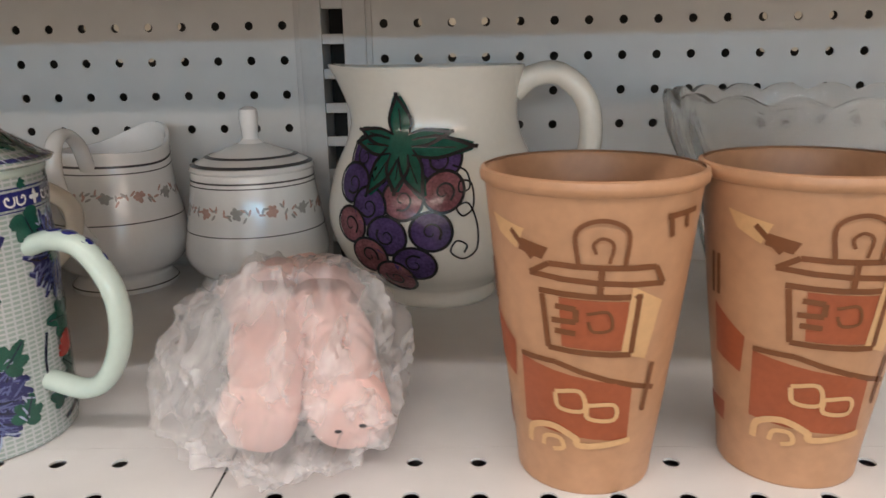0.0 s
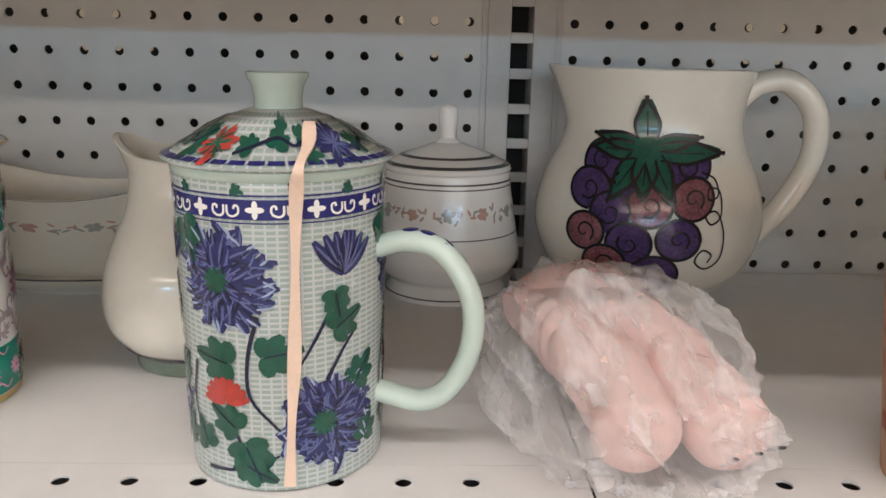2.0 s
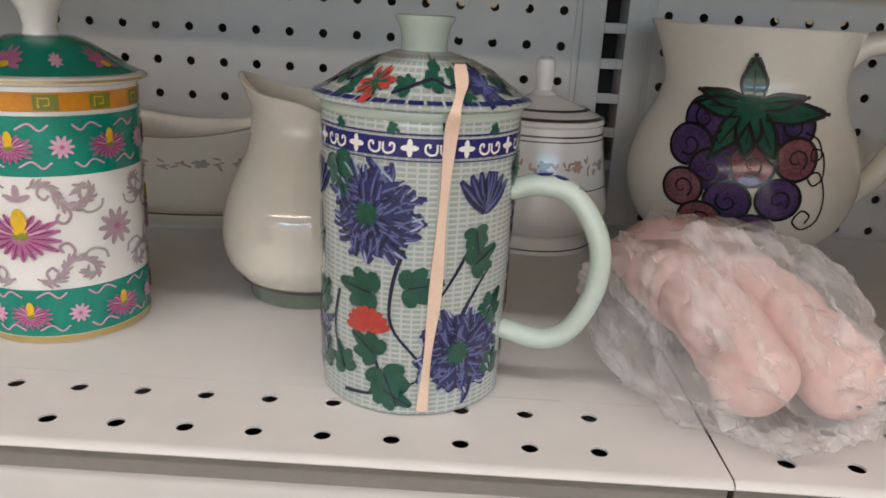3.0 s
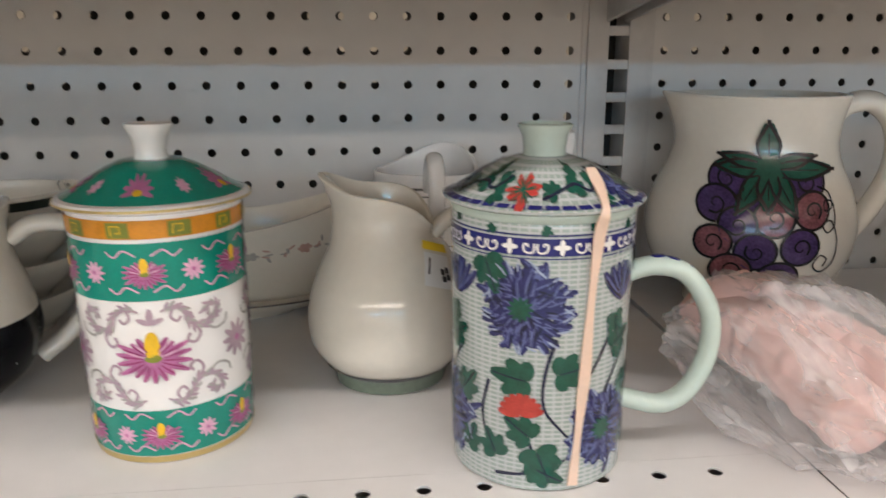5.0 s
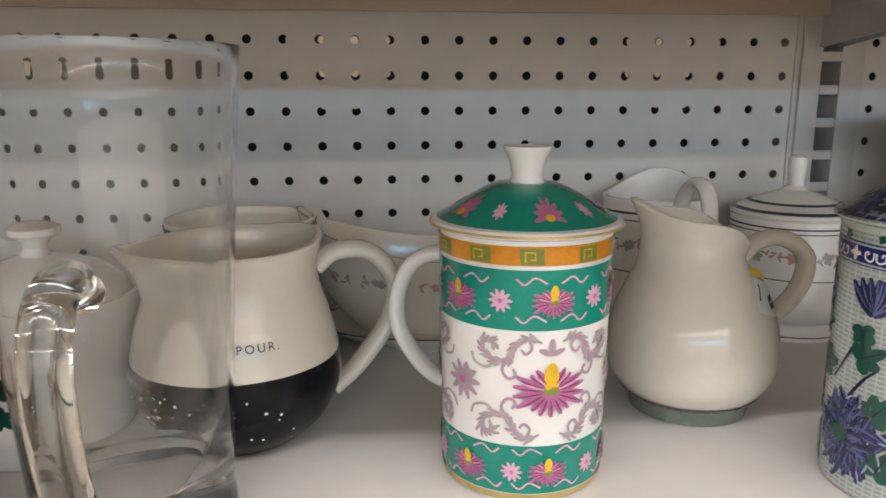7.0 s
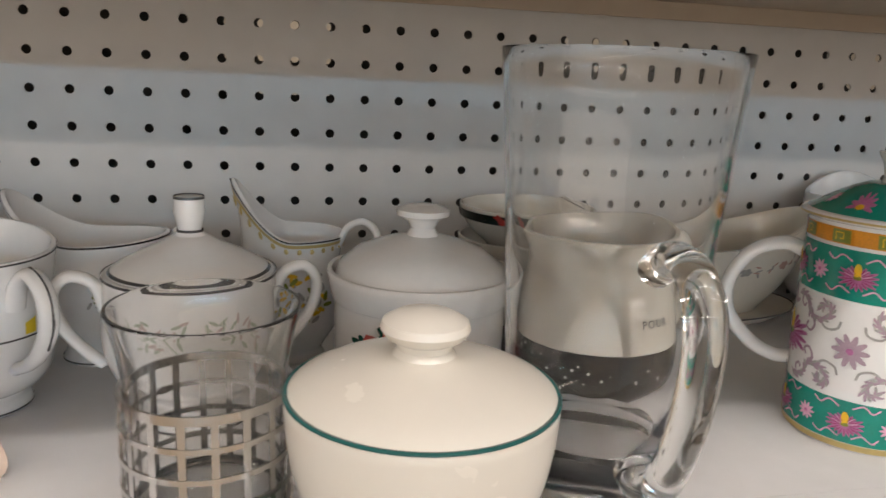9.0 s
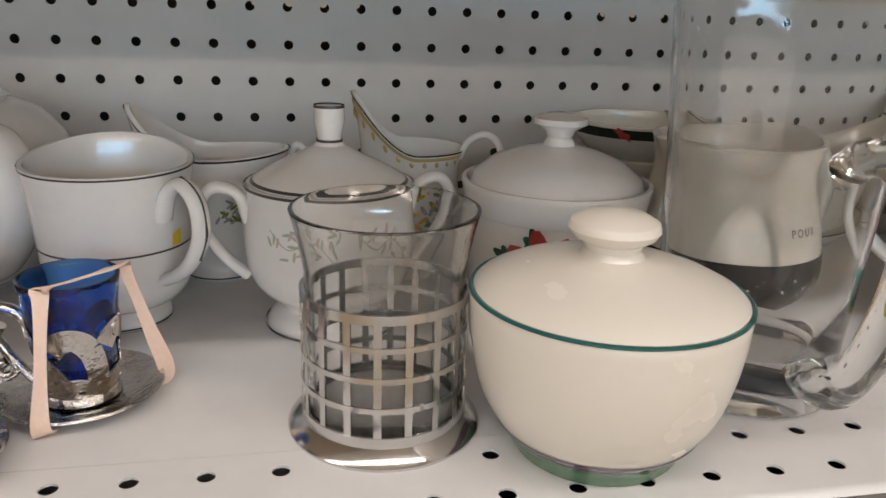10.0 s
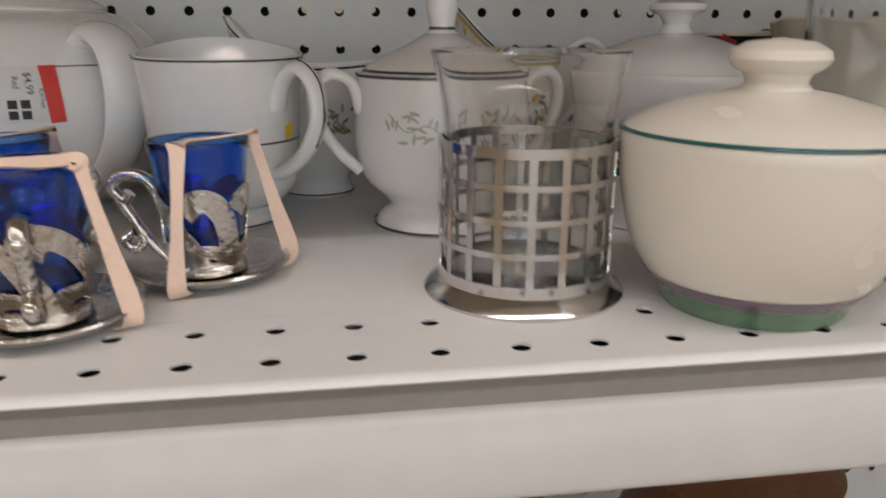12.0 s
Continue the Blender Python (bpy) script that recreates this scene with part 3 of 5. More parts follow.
def berry_pitcher(x, y):
    p = thing("blackberry_pitcher", x, y, "cream ceramic pitcher hand-painted with a large blackberry", "pitcher")
    prof = [(0.038, 0), (0.0405, 0.003), (0.040, 0.010), (0.046, 0.016), (0.064, 0.032), (0.0725, 0.058), (0.068, 0.085), (0.058, 0.108), (0.0545, 0.124), (0.056, 0.140), (0.0595, 0.153)]

    def lipshape(vx, vy, vz):
        # a pouring lip on the -x side
        if vz > 0.118:
            t = (vz - 0.118) / 0.035
            a = math.atan2(vy, -vx)
            k = math.exp(-(a / 0.42) ** 2) * t
            return (vx * (1 + 0.16 * k), vy * (1 - 0.03 * k), vz + 0.002 * k)
        return (vx, vy, vz)
    part("body", lathe(vessel(prof, 0.004, 0.008), 80, lipshape), M_BONE, p)
    handle(p, [(0.052, 0.137), (0.064, 0.1465), (0.082, 0.1475), (0.099, 0.130), (0.101, 0.100), (0.086, 0.068), (0.072, 0.052), (0.064, 0.044)], -6, 0.0075, M_BONE, 1.15)
    smoothp = [tuple(q) for q in curve(prof, 5)]
    w = Wrap(at_height(smoothp), -108, 0.0003)
    rnd = random.Random(3)
    r = 0.0121
    berries = [(-0.011, 0.087, 0), (0.008, 0.088, 0), (-0.027, 0.098, 0), (0.027, 0.097, 0), (-0.034, 0.081, 0), (0.031, 0.078, 1), (0.005, 0.073, 1), (-0.019, 0.067, 0), (-0.035, 0.054, 1), (0.024, 0.053, 0), (-0.006, 0.049, 0), (-0.021, 0.034, 1), (0.011, 0.030, 0), (-0.005, 0.018, 1)]
    berries = [(u * 0.92, 0.113 - (0.110 - v) * 0.93, c) for u, v, c in berries]
    for i, (u, v, c) in enumerate(berries):
        ru, rv = r * rnd.uniform(0.98, 1.10), r * rnd.uniform(0.92, 1.02)
        w.disc(f"rose#{i}" if c else f"plum#{i}", u, v, ru, rv, 0.0001 + 0.00004 * i, 24)
        # the outline stops where a berry in front covers it
        run = []
        for a in np.linspace(0, 6.4, 34):
            q = (u + ru * math.cos(a + i), v + rv * math.sin(a + i))
            if any(math.hypot(q[0] - b[0], q[1] - b[1]) < r * 0.93 for b in berries[i + 1:]):
                if len(run) > 2:
                    w.ribbon(f"line#{i}", run, 0.0017, 2, extra=0.0011)
                run = []
            else:
                run.append(q)
        if len(run) > 2:
            w.ribbon(f"line#{i}", run, 0.0017, 2, extra=0.0011)
        turn = rnd.uniform(0, 6.28)
        swirl = [(u + 0.55 * r * (1 - 0.085 * k) * math.cos(0.75 * k + turn), v + 0.55 * r * (1 - 0.085 * k) * math.sin(0.75 * k + turn)) for k in range(10)]
        w.ribbon(f"line#{i}", swirl, 0.0012, 3, lambda t: 1.2 - 0.7 * t, extra=0.0011)
    for i, (a, ln, wd, bend) in enumerate(((4.05, 0.034, 0.012, 0.1), (-0.95, 0.034, 0.012, -0.1), (-1.57, 0.027, 0.013, 0), (3.30, 0.031, 0.011, -0.15), (-0.14, 0.043, 0.012, 0.1), (2.78, 0.030, 0.009, 0.12), (0.36, 0.029, 0.009, -0.12), (1.60, 0.028, 0.013, 0.05))):
        w.petal(f"leaf#{i}", 0.0, 0.110, a, ln, wd, 0.0012 + 0.00008 * i, bend)
        c, s = math.cos(a), math.sin(a)
        tip = (c * ln - s * bend * ln, 0.110 + s * ln + c * bend * ln)
        for side in (1, -1):
            up = -side * wd * 0.5
            w.ribbon(f"line#l{i}", [(0.2 * ln * c - s * up * 0.8, 0.110 + 0.2 * ln * s + c * up * 0.8), (0.55 * ln * c - s * (up + 0.4 * bend * ln), 0.110 + 0.55 * ln * s + c * (up + 0.4 * bend * ln)), tip, (tip[0] + 0.002 * c, tip[1] + 0.002 * s)], 0.0015, 4, lambda t: 0.6 + 0.8 * math.sin(3.14 * t), extra=0.0026)
        w.ribbon(f"line#l{i}", [(0.25 * ln * c, 0.110 + 0.25 * ln * s), (0.5 * ln * c - s * bend * ln * 0.3, 0.110 + 0.5 * ln * s + c * bend * ln * 0.3), (0.75 * ln * c - s * bend * ln * 0.6, 0.110 + 0.75 * ln * s + c * bend * ln * 0.6)], 0.0007, 3, extra=0.0022)
    w.ribbon("line", [(0.032, 0.098), (0.041, 0.094), (0.044, 0.085), (0.038, 0.083), (0.038, 0.089), (0.045, 0.087), (0.047, 0.074), (0.041, 0.069), (0.037, 0.074), (0.044, 0.076), (0.050, 0.063), (0.049, 0.048), (0.040, 0.042), (0.033, 0.047), (0.037, 0.054), (0.043, 0.051), (0.041, 0.046)], 0.0011, 5, extra=0.0004)
    w.done(p, {"rose": ("rose_berry", M_BERRY2, "rose painted berry"), "plum": ("plum_berry", M_BERRY, "deep plum painted berry"), "line": ("outline", M_BLACK, "black brush outlines"), "leaf": ("leaf_crown", M_LEAF, "dark green painted leaves")})


berry_pitcher(0.078, -0.079)


def garland(w, z, n, r, seed=1, pink=True):
    """A soft band of small flowers and leaves right round a pot."""
    rnd = random.Random(seed)
    for i in range(n):
        u = (i / n - 0.5) * 2 * math.pi * r
        if i % 3 == 0:
            for k in range(6):
                w.petal("rose" if (i // 3) % 2 else "grey", u, z + rnd.uniform(-0.001, 0.001), k * 1.047, 0.0042, 0.0032)
        else:
            for k in range(4):
                w.petal("grey" if k % 2 else "rose", u + rnd.uniform(-0.002, 0.002), z + rnd.uniform(-0.003, 0.003), rnd.uniform(0, 6.28), 0.0045, 0.0016)
    return {"rose": ("rose_flower_print", M_ROSEP, "soft rose flower print"), "grey": ("grey_leaf_print", M_GREYP, "soft grey leaf print")}


def sugar_bowl(x, y):
    p = thing("sugar_bowl", x, y, "white porcelain lidded sugar bowl with flower garland and grey lines", "sugar bowl")
    prof = [(0.0425, 0), (0.0425, 0.003), (0.0395, 0.008), (0.0390, 0.011), (0.0450, 0.016), (0.0502, 0.024), (0.0508, 0.031), (0.0490, 0.042), (0.0462, 0.058), (0.0438, 0.072), (0.0425, 0.084)]
    part("body", lathe(vessel(prof, 0.003, 0.006)), M_WHITE, p)
    lid_with_knob(p, [(0, 0.081), (0.0415, 0.0845), (0.0435, 0.0865), (0.0425, 0.089), (0.034, 0.0935), (0.020, 0.099), (0.009, 0.103), (0.0055, 0.106), (0.0058, 0.112), (0.0068, 0.120), (0.0062, 0.126), (0.003, 0.128), (0, 0.1283)], 6, M_WHITE, "")
    for z, h in ((0.0765, 0.0008), (0.0795, 0.0012), (0.045, 0.0007), (0.003, 0.0008)):
        ring(p, "line", at_height([tuple(q) for q in curve(prof, 5)])(z), z, h, M_SILVER, "grey painted line", r2=at_height([tuple(q) for q in curve(prof, 5)])(z + h))
    ring(p, "line", 0.0418, 0.0895, 0.0016, M_SILVER, "grey painted line", lift=0.0006, r2=0.0388)
    ring(p, "line", 0.0320, 0.0945, 0.0012, M_SILVER, "grey painted line", lift=0.0006, r2=0.0290)
    w = Wrap(at_height([tuple(q) for q in curve(prof, 5)]), -90)
    w.done(p, garland(w, 0.061, 36, 0.0445))


sugar_bowl(-0.053, -0.056)


def small_creamer(x, y):
    p = thing("creamer", x, y, "white porcelain creamer with flower garland and open handle", "creamer")
    prof = [(0.0370, 0), (0.0370, 0.003), (0.0335, 0.008), (0.0340, 0.012), (0.0425, 0.019), (0.0480, 0.033), (0.0458, 0.052), (0.0410, 0.074), (0.0382, 0.088), (0.0378, 0.096)]
    spout = radians(62)

    def lipshape(vx, vy, vz):
        if vz > 0.07:
            a = math.atan2(vy, vx) - spout
            a = (a + math.pi) % (2 * math.pi) - math.pi
            t = (vz - 0.07) / 0.028
            k = math.exp(-(a / 0.85) ** 2) * t
            return (vx * (1 + 0.15 * k), vy * (1 + 0.15 * k), vz + 0.019 * k + 0.004 * t * (1 - math.cos(a)) / 2)
        return (vx, vy, vz)
    part("body", lathe(vessel(prof, 0.003, 0.006), 72, lipshape), M_WHITE, p)
    handle(p, [(0.0365, 0.090), (0.046, 0.108), (0.062, 0.1165), (0.076, 0.110), (0.079, 0.091), (0.068, 0.066), (0.053, 0.048), (0.044, 0.042)], 271, 0.0036, M_WHITE, 1.5)
    sp = [tuple(q) for q in curve(prof, 5)]
    for z, h in ((0.088, 0.0014), (0.084, 0.0007), (0.052, 0.0008), (0.003, 0.0008)):
        ring(p, "line", at_height(sp)(z), z, h, M_SILVER, "grey painted line", r2=at_height(sp)(z + h), shape=lipshape)
    w = Wrap(at_height(sp), -90)
    w.done(p, garland(w, 0.070, 33, 0.039, 4))


small_creamer(-0.156, -0.051)


# a rubber band: a flat strip pulled round a thing
def strip(points, width, thick, across, bm=None, n=8):
    bm = bm or bmesh.new()
    pts = [Vector(p) for p in curve(points, n)]
    ac = Vector(across).normalized()
    rings = []
    for i, p in enumerate(pts):
        d = (pts[min(i + 1, len(pts) - 1)] - pts[max(i - 1, 0)]).normalized()
        s = (ac - d * ac.dot(d)).normalized() * (width / 2 * (0.86 + 0.22 * math.sin(i * 0.35)))
        u = d.cross(s).normalized() * thick / 2
        rings.append([bm.verts.new(p + q) for q in (s + u, -s + u, -s - u, s - u)])
    for a, b in zip(rings[:-1], rings[1:]):
        for j in range(4):
            bm.faces.new((a[j], a[(j + 1) % 4], b[(j + 1) % 4], b[j]))
    bm.faces.new(rings[0][::-1])
    bm.faces.new(rings[-1])
    bmesh.ops.recalc_face_normals(bm, faces=bm.faces[:])
    return bm


def blue_mug(x, y):
    p = thing("lidded_tea_mug", x, y, "celadon-tinted lidded porcelain tea mug printed with blue chrysanthemums", "mug")
    prof = [(0.0365, 0), (0.0380, 0.002), (0.0385, 0.006), (0.0392, 0.060), (0.0396, 0.100), (0.0398, 0.1165)]
    part("body", lathe(vessel(prof, 0.003, 0.006)), M_RICE, p)
    part("collar", lathe([(0.0398, 0.1168), (0.0402, 0.1172), (0.0405, 0.119), (0.0402, 0.1205), (0.036, 0.1206)]), M_CELADON, p)
    lid = part("lid", lathe([(0, 0.1195), (0.0405, 0.1200), (0.0432, 0.1212), (0.0436, 0.1222), (0.0428, 0.1230), (0.0385, 0.1245), (0.0335, 0.1275), (0.0265, 0.1325), (0.019, 0.1365), (0.0112, 0.1390), (0, 0.1395)]), M_RICELID, p, "domed lid with flower print")
    part("knob", lathe([(0, 0.138), (0.0092, 0.1385), (0.0090, 0.1425), (0.0098, 0.1475), (0.0116, 0.1508), (0.0117, 0.1520), (0.0105, 0.1524), (0.0092, 0.1510), (0, 0.1500)]), M_CELADON, lid, "hollow pale celadon knob")
    handle(p, [(0.037, 0.087), (0.050, 0.0905), (0.064, 0.0868), (0.0750, 0.070), (0.0758, 0.050), (0.068, 0.032), (0.056, 0.0245), (0.038, 0.0275)], -10, 0.0044, M_CELADON, 1.25)
    w = Wrap(at_height(prof), -84, 0.00025)
    names = {"navy": ("cobalt_print", M_NAVY, "cobalt border print"), "violet": ("flower_print", M_VIOLET, "violet blue chrysanthemum print"), "lilac": ("petal_edge_print", M_LILAC, "lighter lilac petals"), "leaf": ("leaf_print", M_LEAF, "green leaf print"), "red": ("red_flower_print", M_RED, "red flower print"), "stem": ("stem_print", M_STEM, "dark stems"), "white": ("white_scroll", M_WHITE, "white scrolls on the border"), "dark": ("flower_heart", M_LEAF, "dark flower heart"), "edge": ("petal_curl_print", M_PALEBLUE, "pale blue petal curls")}
    R = 0.0395
    for i in range(24):
        u0, u1 = (i / 24 - 0.5) * 2 * math.pi * R, ((i + 1) / 24 - 0.5) * 2 * math.pi * R
        w.poly("navy", [(u0, 0.1042), (u1, 0.1042), (u1, 0.1112), (u0, 0.1112)], n=2)
        um = (u0 + u1) / 2
        if i % 2:
            for k in range(4):
                w.petal("white", um, 0.1077, k * 1.571, 0.0032, 0.0020, 0.0002)
        else:
            for s in (-1, 1):
                w.ribbon("white", [(um + s * 0.0006, 0.1093), (um + s * 0.0008, 0.1063), (um + s * 0.0026, 0.1054), (um + s * 0.0046, 0.1065), (um + s * 0.0047, 0.1087), (um + s * 0.0034, 0.1091), (um + s * 0.0031, 0.1079)], 0.0008, 4, extra=0.0002)
        if i % 2 == 0:
            w.leaf("leaf", um + 0.003, 0.1147, 2.2 + i, 0.0040)
    for z, h in ((0.1122, 0.0006), (0.1028, 0.0005), (0.1175, 0.0006)):
        ring(p, "line", at_height(prof)(z), z, h, M_NAVY, "cobalt line")
    rnd = random.Random(5)

    def chrys(u, v, r):
        w.disc(f"violet#{u}", u, v, r * 0.78, r * 0.78, -0.00005, 24)
        for ringno, (off, ln, cnt) in enumerate(((0.60, 0.40, 46), (0.42, 0.46, 34), (0.20, 0.46, 22), (0.08, 0.34, 16))):
            for i in range(cnt):
                a = 6.283 * i / cnt + rnd.uniform(-0.14, 0.14)
                k = rnd.uniform(0.50, 1.10)
                d = a + rnd.uniform(-0.75, 0.75)
                bend = rnd.uniform(-1.1, 1.1)
                x0, y0 = u + off * r * math.cos(a), v + off * r * math.sin(a)
                up = 0.00005 + 0.00012 * ringno + 0.000003 * i
                w.petal(f"violet#{u}", x0, y0, d, r * ln * k, r * 0.17, up, bend)
                w.petal(f"lilac#{u}", x0 + 0.05 * r * math.sin(d), y0 - 0.05 * r * math.cos(d), d, r * ln * k * 0.92, r * 0.045, up + 0.00007, bend)
                if ringno == 0 and i % 2:
                    w.petal(f"edge#{u}", x0 + 0.18 * r * math.cos(d), y0 + 0.18 * r * math.sin(d), d, r * ln * k * 0.6, r * 0.045, up + 0.0003, bend * 1.2)
                if i % 2:
                    w.petal(f"stem#{u}", x0 - 0.06 * r * math.sin(d), y0 + 0.06 * r * math.cos(d), d, r * ln * k * 0.85, r * 0.05, up + 0.00007, bend)
        for i in range(12):
            w.petal(f"dark#{u}", u - 0.1 * r, v, i * 0.52, r * 0.26, r * 0.09, 0.0008)
    for base in (0.0, 0.085, -0.080):
        chrys(base - 0.0187, 0.082, 0.0205)
        chrys(base + 0.0187, 0.027, 0.0210)
        for a in (0.3, 0.7, 1.1, 1.5, 1.9, 2.3, 2.7, 1.3):
            w.petal(f"violet#s{base}", base + 0.0255, 0.083, a, 0.0160, 0.0044, 0.0001 * (a + 0.1), 0.9 * (1.5 - a) * 0.4)
            w.petal(f"lilac#s{base}", base + 0.0262, 0.0835, a + 0.08, 0.0148, 0.0011, 0.0004, 0.9 * (1.5 - a) * 0.4)
            w.petal(f"stem#s{base}", base + 0.0250, 0.0835, a + 0.2, 0.0120, 0.0010, 0.0004, 0.9 * (1.5 - a) * 0.5)
        for (u, v, a, s) in ((-0.004, 0.050, 0.2, 0.011), (-0.018, 0.047, 3.0, 0.012), (0.022, 0.058, 0.5, 0.010), (0.022, 0.070, -1.4, 0.008), (-0.012, 0.017, -1.2, 0.012), (-0.016, 0.024, 2.5, 0.010), (-0.030, 0.015, 2.0, 0.009), (0.031, 0.037, 0.9, 0.010), (-0.036, 0.092, -1.2, 0.011), (-0.012, 0.010, -0.5, 0.010), (0.035, 0.014, 1.2, 0.009)):
            w.leaf(f"leaf#{base + u}", base + u, v * 1.09, a, s * 1.28, 0.0003)
            w.ribbon(f"stem#v{base + u}", [(base + u, v * 1.09), (base + u + 0.6 * s * math.cos(a), v * 1.09 + 0.6 * s * math.sin(a)), (base + u + 1.2 * s * math.cos(a), v * 1.09 + 1.2 * s * math.sin(a))], 0.0006, 2, extra=0.0006)
        for i in range(9):
            w.petal(f"red#{base}", base - 0.0195, 0.036, 0.2 + i * 0.36, 0.0095, 0.0042, 0.0004 + 0.00003 * i)
        w.disc(f"dark#b{base}", base - 0.018, 0.033, 0.0018, 0.0018, 0.0008)
        for pts in (((-0.006, 0.064), (-0.010, 0.050), (-0.010, 0.036), (-0.002, 0.026), (0.004, 0.020)), ((0.022, 0.068), (0.014, 0.055), (0.008, 0.046)), ((-0.030, 0.006), (-0.016, 0.008), (0.000, 0.014)), ((0.018, 0.040), (0.025, 0.050), (0.031, 0.056)), ((-0.019, 0.028), (-0.014, 0.016), (-0.018, 0.008)), ((-0.034, 0.045), (-0.037, 0.030), (-0.032, 0.014))):
            w.ribbon(f"stem#{base}{pts[0]}", [(base + u, v * 1.09) for u, v in pts], 0.0015, 4, lambda t: 1.1 - 0.5 * t, 0.0002)
    w.done(p, names)
    # the lid's own print
    lidp = [(0.0432, 0.1230), (0.0385, 0.1248), (0.0335, 0.1278), (0.0265, 0.1328), (0.019, 0.1368), (0.0125, 0.1388)]
    lidr = lambda v: float(np.interp(v, [q[1] for q in lidp], [q[0] for q in lidp]))
    wl = Wrap(lidr, -84, 0.0006, turn_at=0.030)
    for i in range(40):
        a0, a1 = i / 40 * 6.2832 * 0.030, (i + 0.85) / 40 * 6.2832 * 0.030
        wl.poly("navy", [(a0, 0.1233), (a1, 0.1233), (a1, 0.1244), (a0, 0.1244)], n=2)
    for i in range(10):
        u = (i / 10 - 0.5) * 6.2832 * 0.03 - 0.017
        if i % 2 == 0:
            for k, (du, dv, a, s) in enumerate(((0.0, 0.1288, 1.2, 0.0068), (0.0075, 0.1312, 0.2, 0.0062), (-0.0075, 0.1280, 2.6, 0.0060), (0.002, 0.1340, 1.9, 0.0050), (0.0085, 0.1268, -0.3, 0.0048))):
                wl.leaf(f"leaf#{i}{k}", u + du, dv, a, s)
            wl.ribbon("stem", [(u - 0.012, 0.1262), (u, 0.1310), (u + 0.006, 0.1286), (u + 0.012, 0.1335)], 0.0010, 5, extra=0.0004)
        else:
            for k in range(18):
                wl.petal(f"red#{i}" if i % 4 == 1 else f"violet#{i}", u, 0.1290, k * 0.35 + rnd.uniform(-0.1, 0.1), (0.0058 if i % 4 == 1 else 0.0076) * rnd.uniform(0.7, 1.1), 0.0022, 0.00004 * k, rnd.uniform(-0.6, 0.6))
                wl.petal(f"dark#{i}" if i % 4 == 1 else f"lilac#{i}", u, 0.1290, k * 0.35 + 0.15, 0.0045, 0.0005, 0.0009, rnd.uniform(-0.4, 0.4))
    wl.done(p, names)
    # blue marks along the top of the handle
    for hx, hz, tilt in ((0.0510, 0.0948, 5), (0.0580, 0.0938, -14), (0.0650, 0.0906, -30), (0.0715, 0.0840, -50), (0.0766, 0.0745, -68)):
        bm = bmesh.new()
        bmesh.ops.create_uvsphere(bm, u_segments=12, v_segments=6, radius=1, matrix=pose(0, 0, 0, 0, 0, -10) @ Matrix.Translation((hx, 0.0006 * math.sin(hx * 900), hz)) @ pose(0, 0, 0, 0, -tilt, 0) @ Matrix.Diagonal((0.0034, 0.0030, 0.0006, 1)))
        part("handle_print", bm, M_NAVY, p, "dark blue mark on the handle")
    return p


M_RICE = mat("rice_grain_porcelain", (0.66, 0.71, 0.70), 0.13, vary=0.03, scale=40, coat=0.3)
M_RICELID = M_RICE


def rice_pattern(m):
    """Rows of pale green grains in white porcelain."""
    nt = m.node_tree
    b = nt.nodes["Principled BSDF"]
    tc = nt.nodes.new("ShaderNodeTexCoord")
    sep = nt.nodes.new("ShaderNodeSeparateXYZ")
    nt.links.new(tc.outputs["Object"], sep.inputs[0])
    at = nt.nodes.new("ShaderNodeMath")
    at.operation = "ARCTAN2"
    nt.links.new(sep.outputs["Y"], at.inputs[0])
    nt.links.new(sep.outputs["X"], at.inputs[1])
    comb = nt.nodes.new("ShaderNodeCombineXYZ")
    mul = nt.nodes.new("ShaderNodeMath")
    mul.operation = "MULTIPLY"
    mul.inputs[1].default_value = 0.0395
    nt.links.new(at.outputs[0], mul.inputs[0])
    nt.links.new(mul.outputs[0], comb.inputs["X"])
    nt.links.new(sep.outputs["Z"], comb.inputs["Y"])
    br = nt.nodes.new("ShaderNodeTexBrick")
    br.offset = 0.0
    br.inputs["Scale"].default_value = 1.0
    br.inputs["Brick Width"].default_value = 0.0040
    br.inputs["Row Height"].default_value = 0.0021
    br.inputs["Mortar Size"].default_value = 0.00050
    br.inputs["Mortar Smooth"].default_value = 0.4
    br.inputs["Color1"].default_value = (0.315, 0.390, 0.352, 1)
    br.inputs["Color2"].default_value = (0.335, 0.405, 0.368, 1)
    br.inputs["Mortar"].default_value = (0.52, 0.55, 0.565, 1)
    nt.links.new(comb.outputs[0], br.inputs["Vector"])
    nt.links.new(br.outputs["Color"], b.inputs["Base Color"])


rice_pattern(M_RICE)
blue_mug(-0.1215, -0.2765)
band = thing("rubber_band", -0.1215, -0.2765, "flesh-coloured flat rubber band stretched round the lidded mug", "rubber band")
FACE = radians(-84)


def on_mug(u, r, z):
    a = FACE + u / 0.0395
    return (r * math.cos(a), r * math.sin(a), z)


part("strip", strip([on_mug(0.0217, 0.024, 0.1356), on_mug(0.0150, 0.034, 0.1290), on_mug(0.0090, 0.0448, 0.1226), on_mug(0.0082, 0.0428, 0.112), on_mug(0.0074, 0.0408, 0.085), on_mug(0.0064, 0.0403, 0.055), on_mug(0.0048, 0.0400, 0.030), on_mug(0.0033, 0.0395, 0.003)], 0.0046, 0.0009, (math.cos(FACE + 1.57), math.sin(FACE + 1.57), 0)), M_BAND, band)


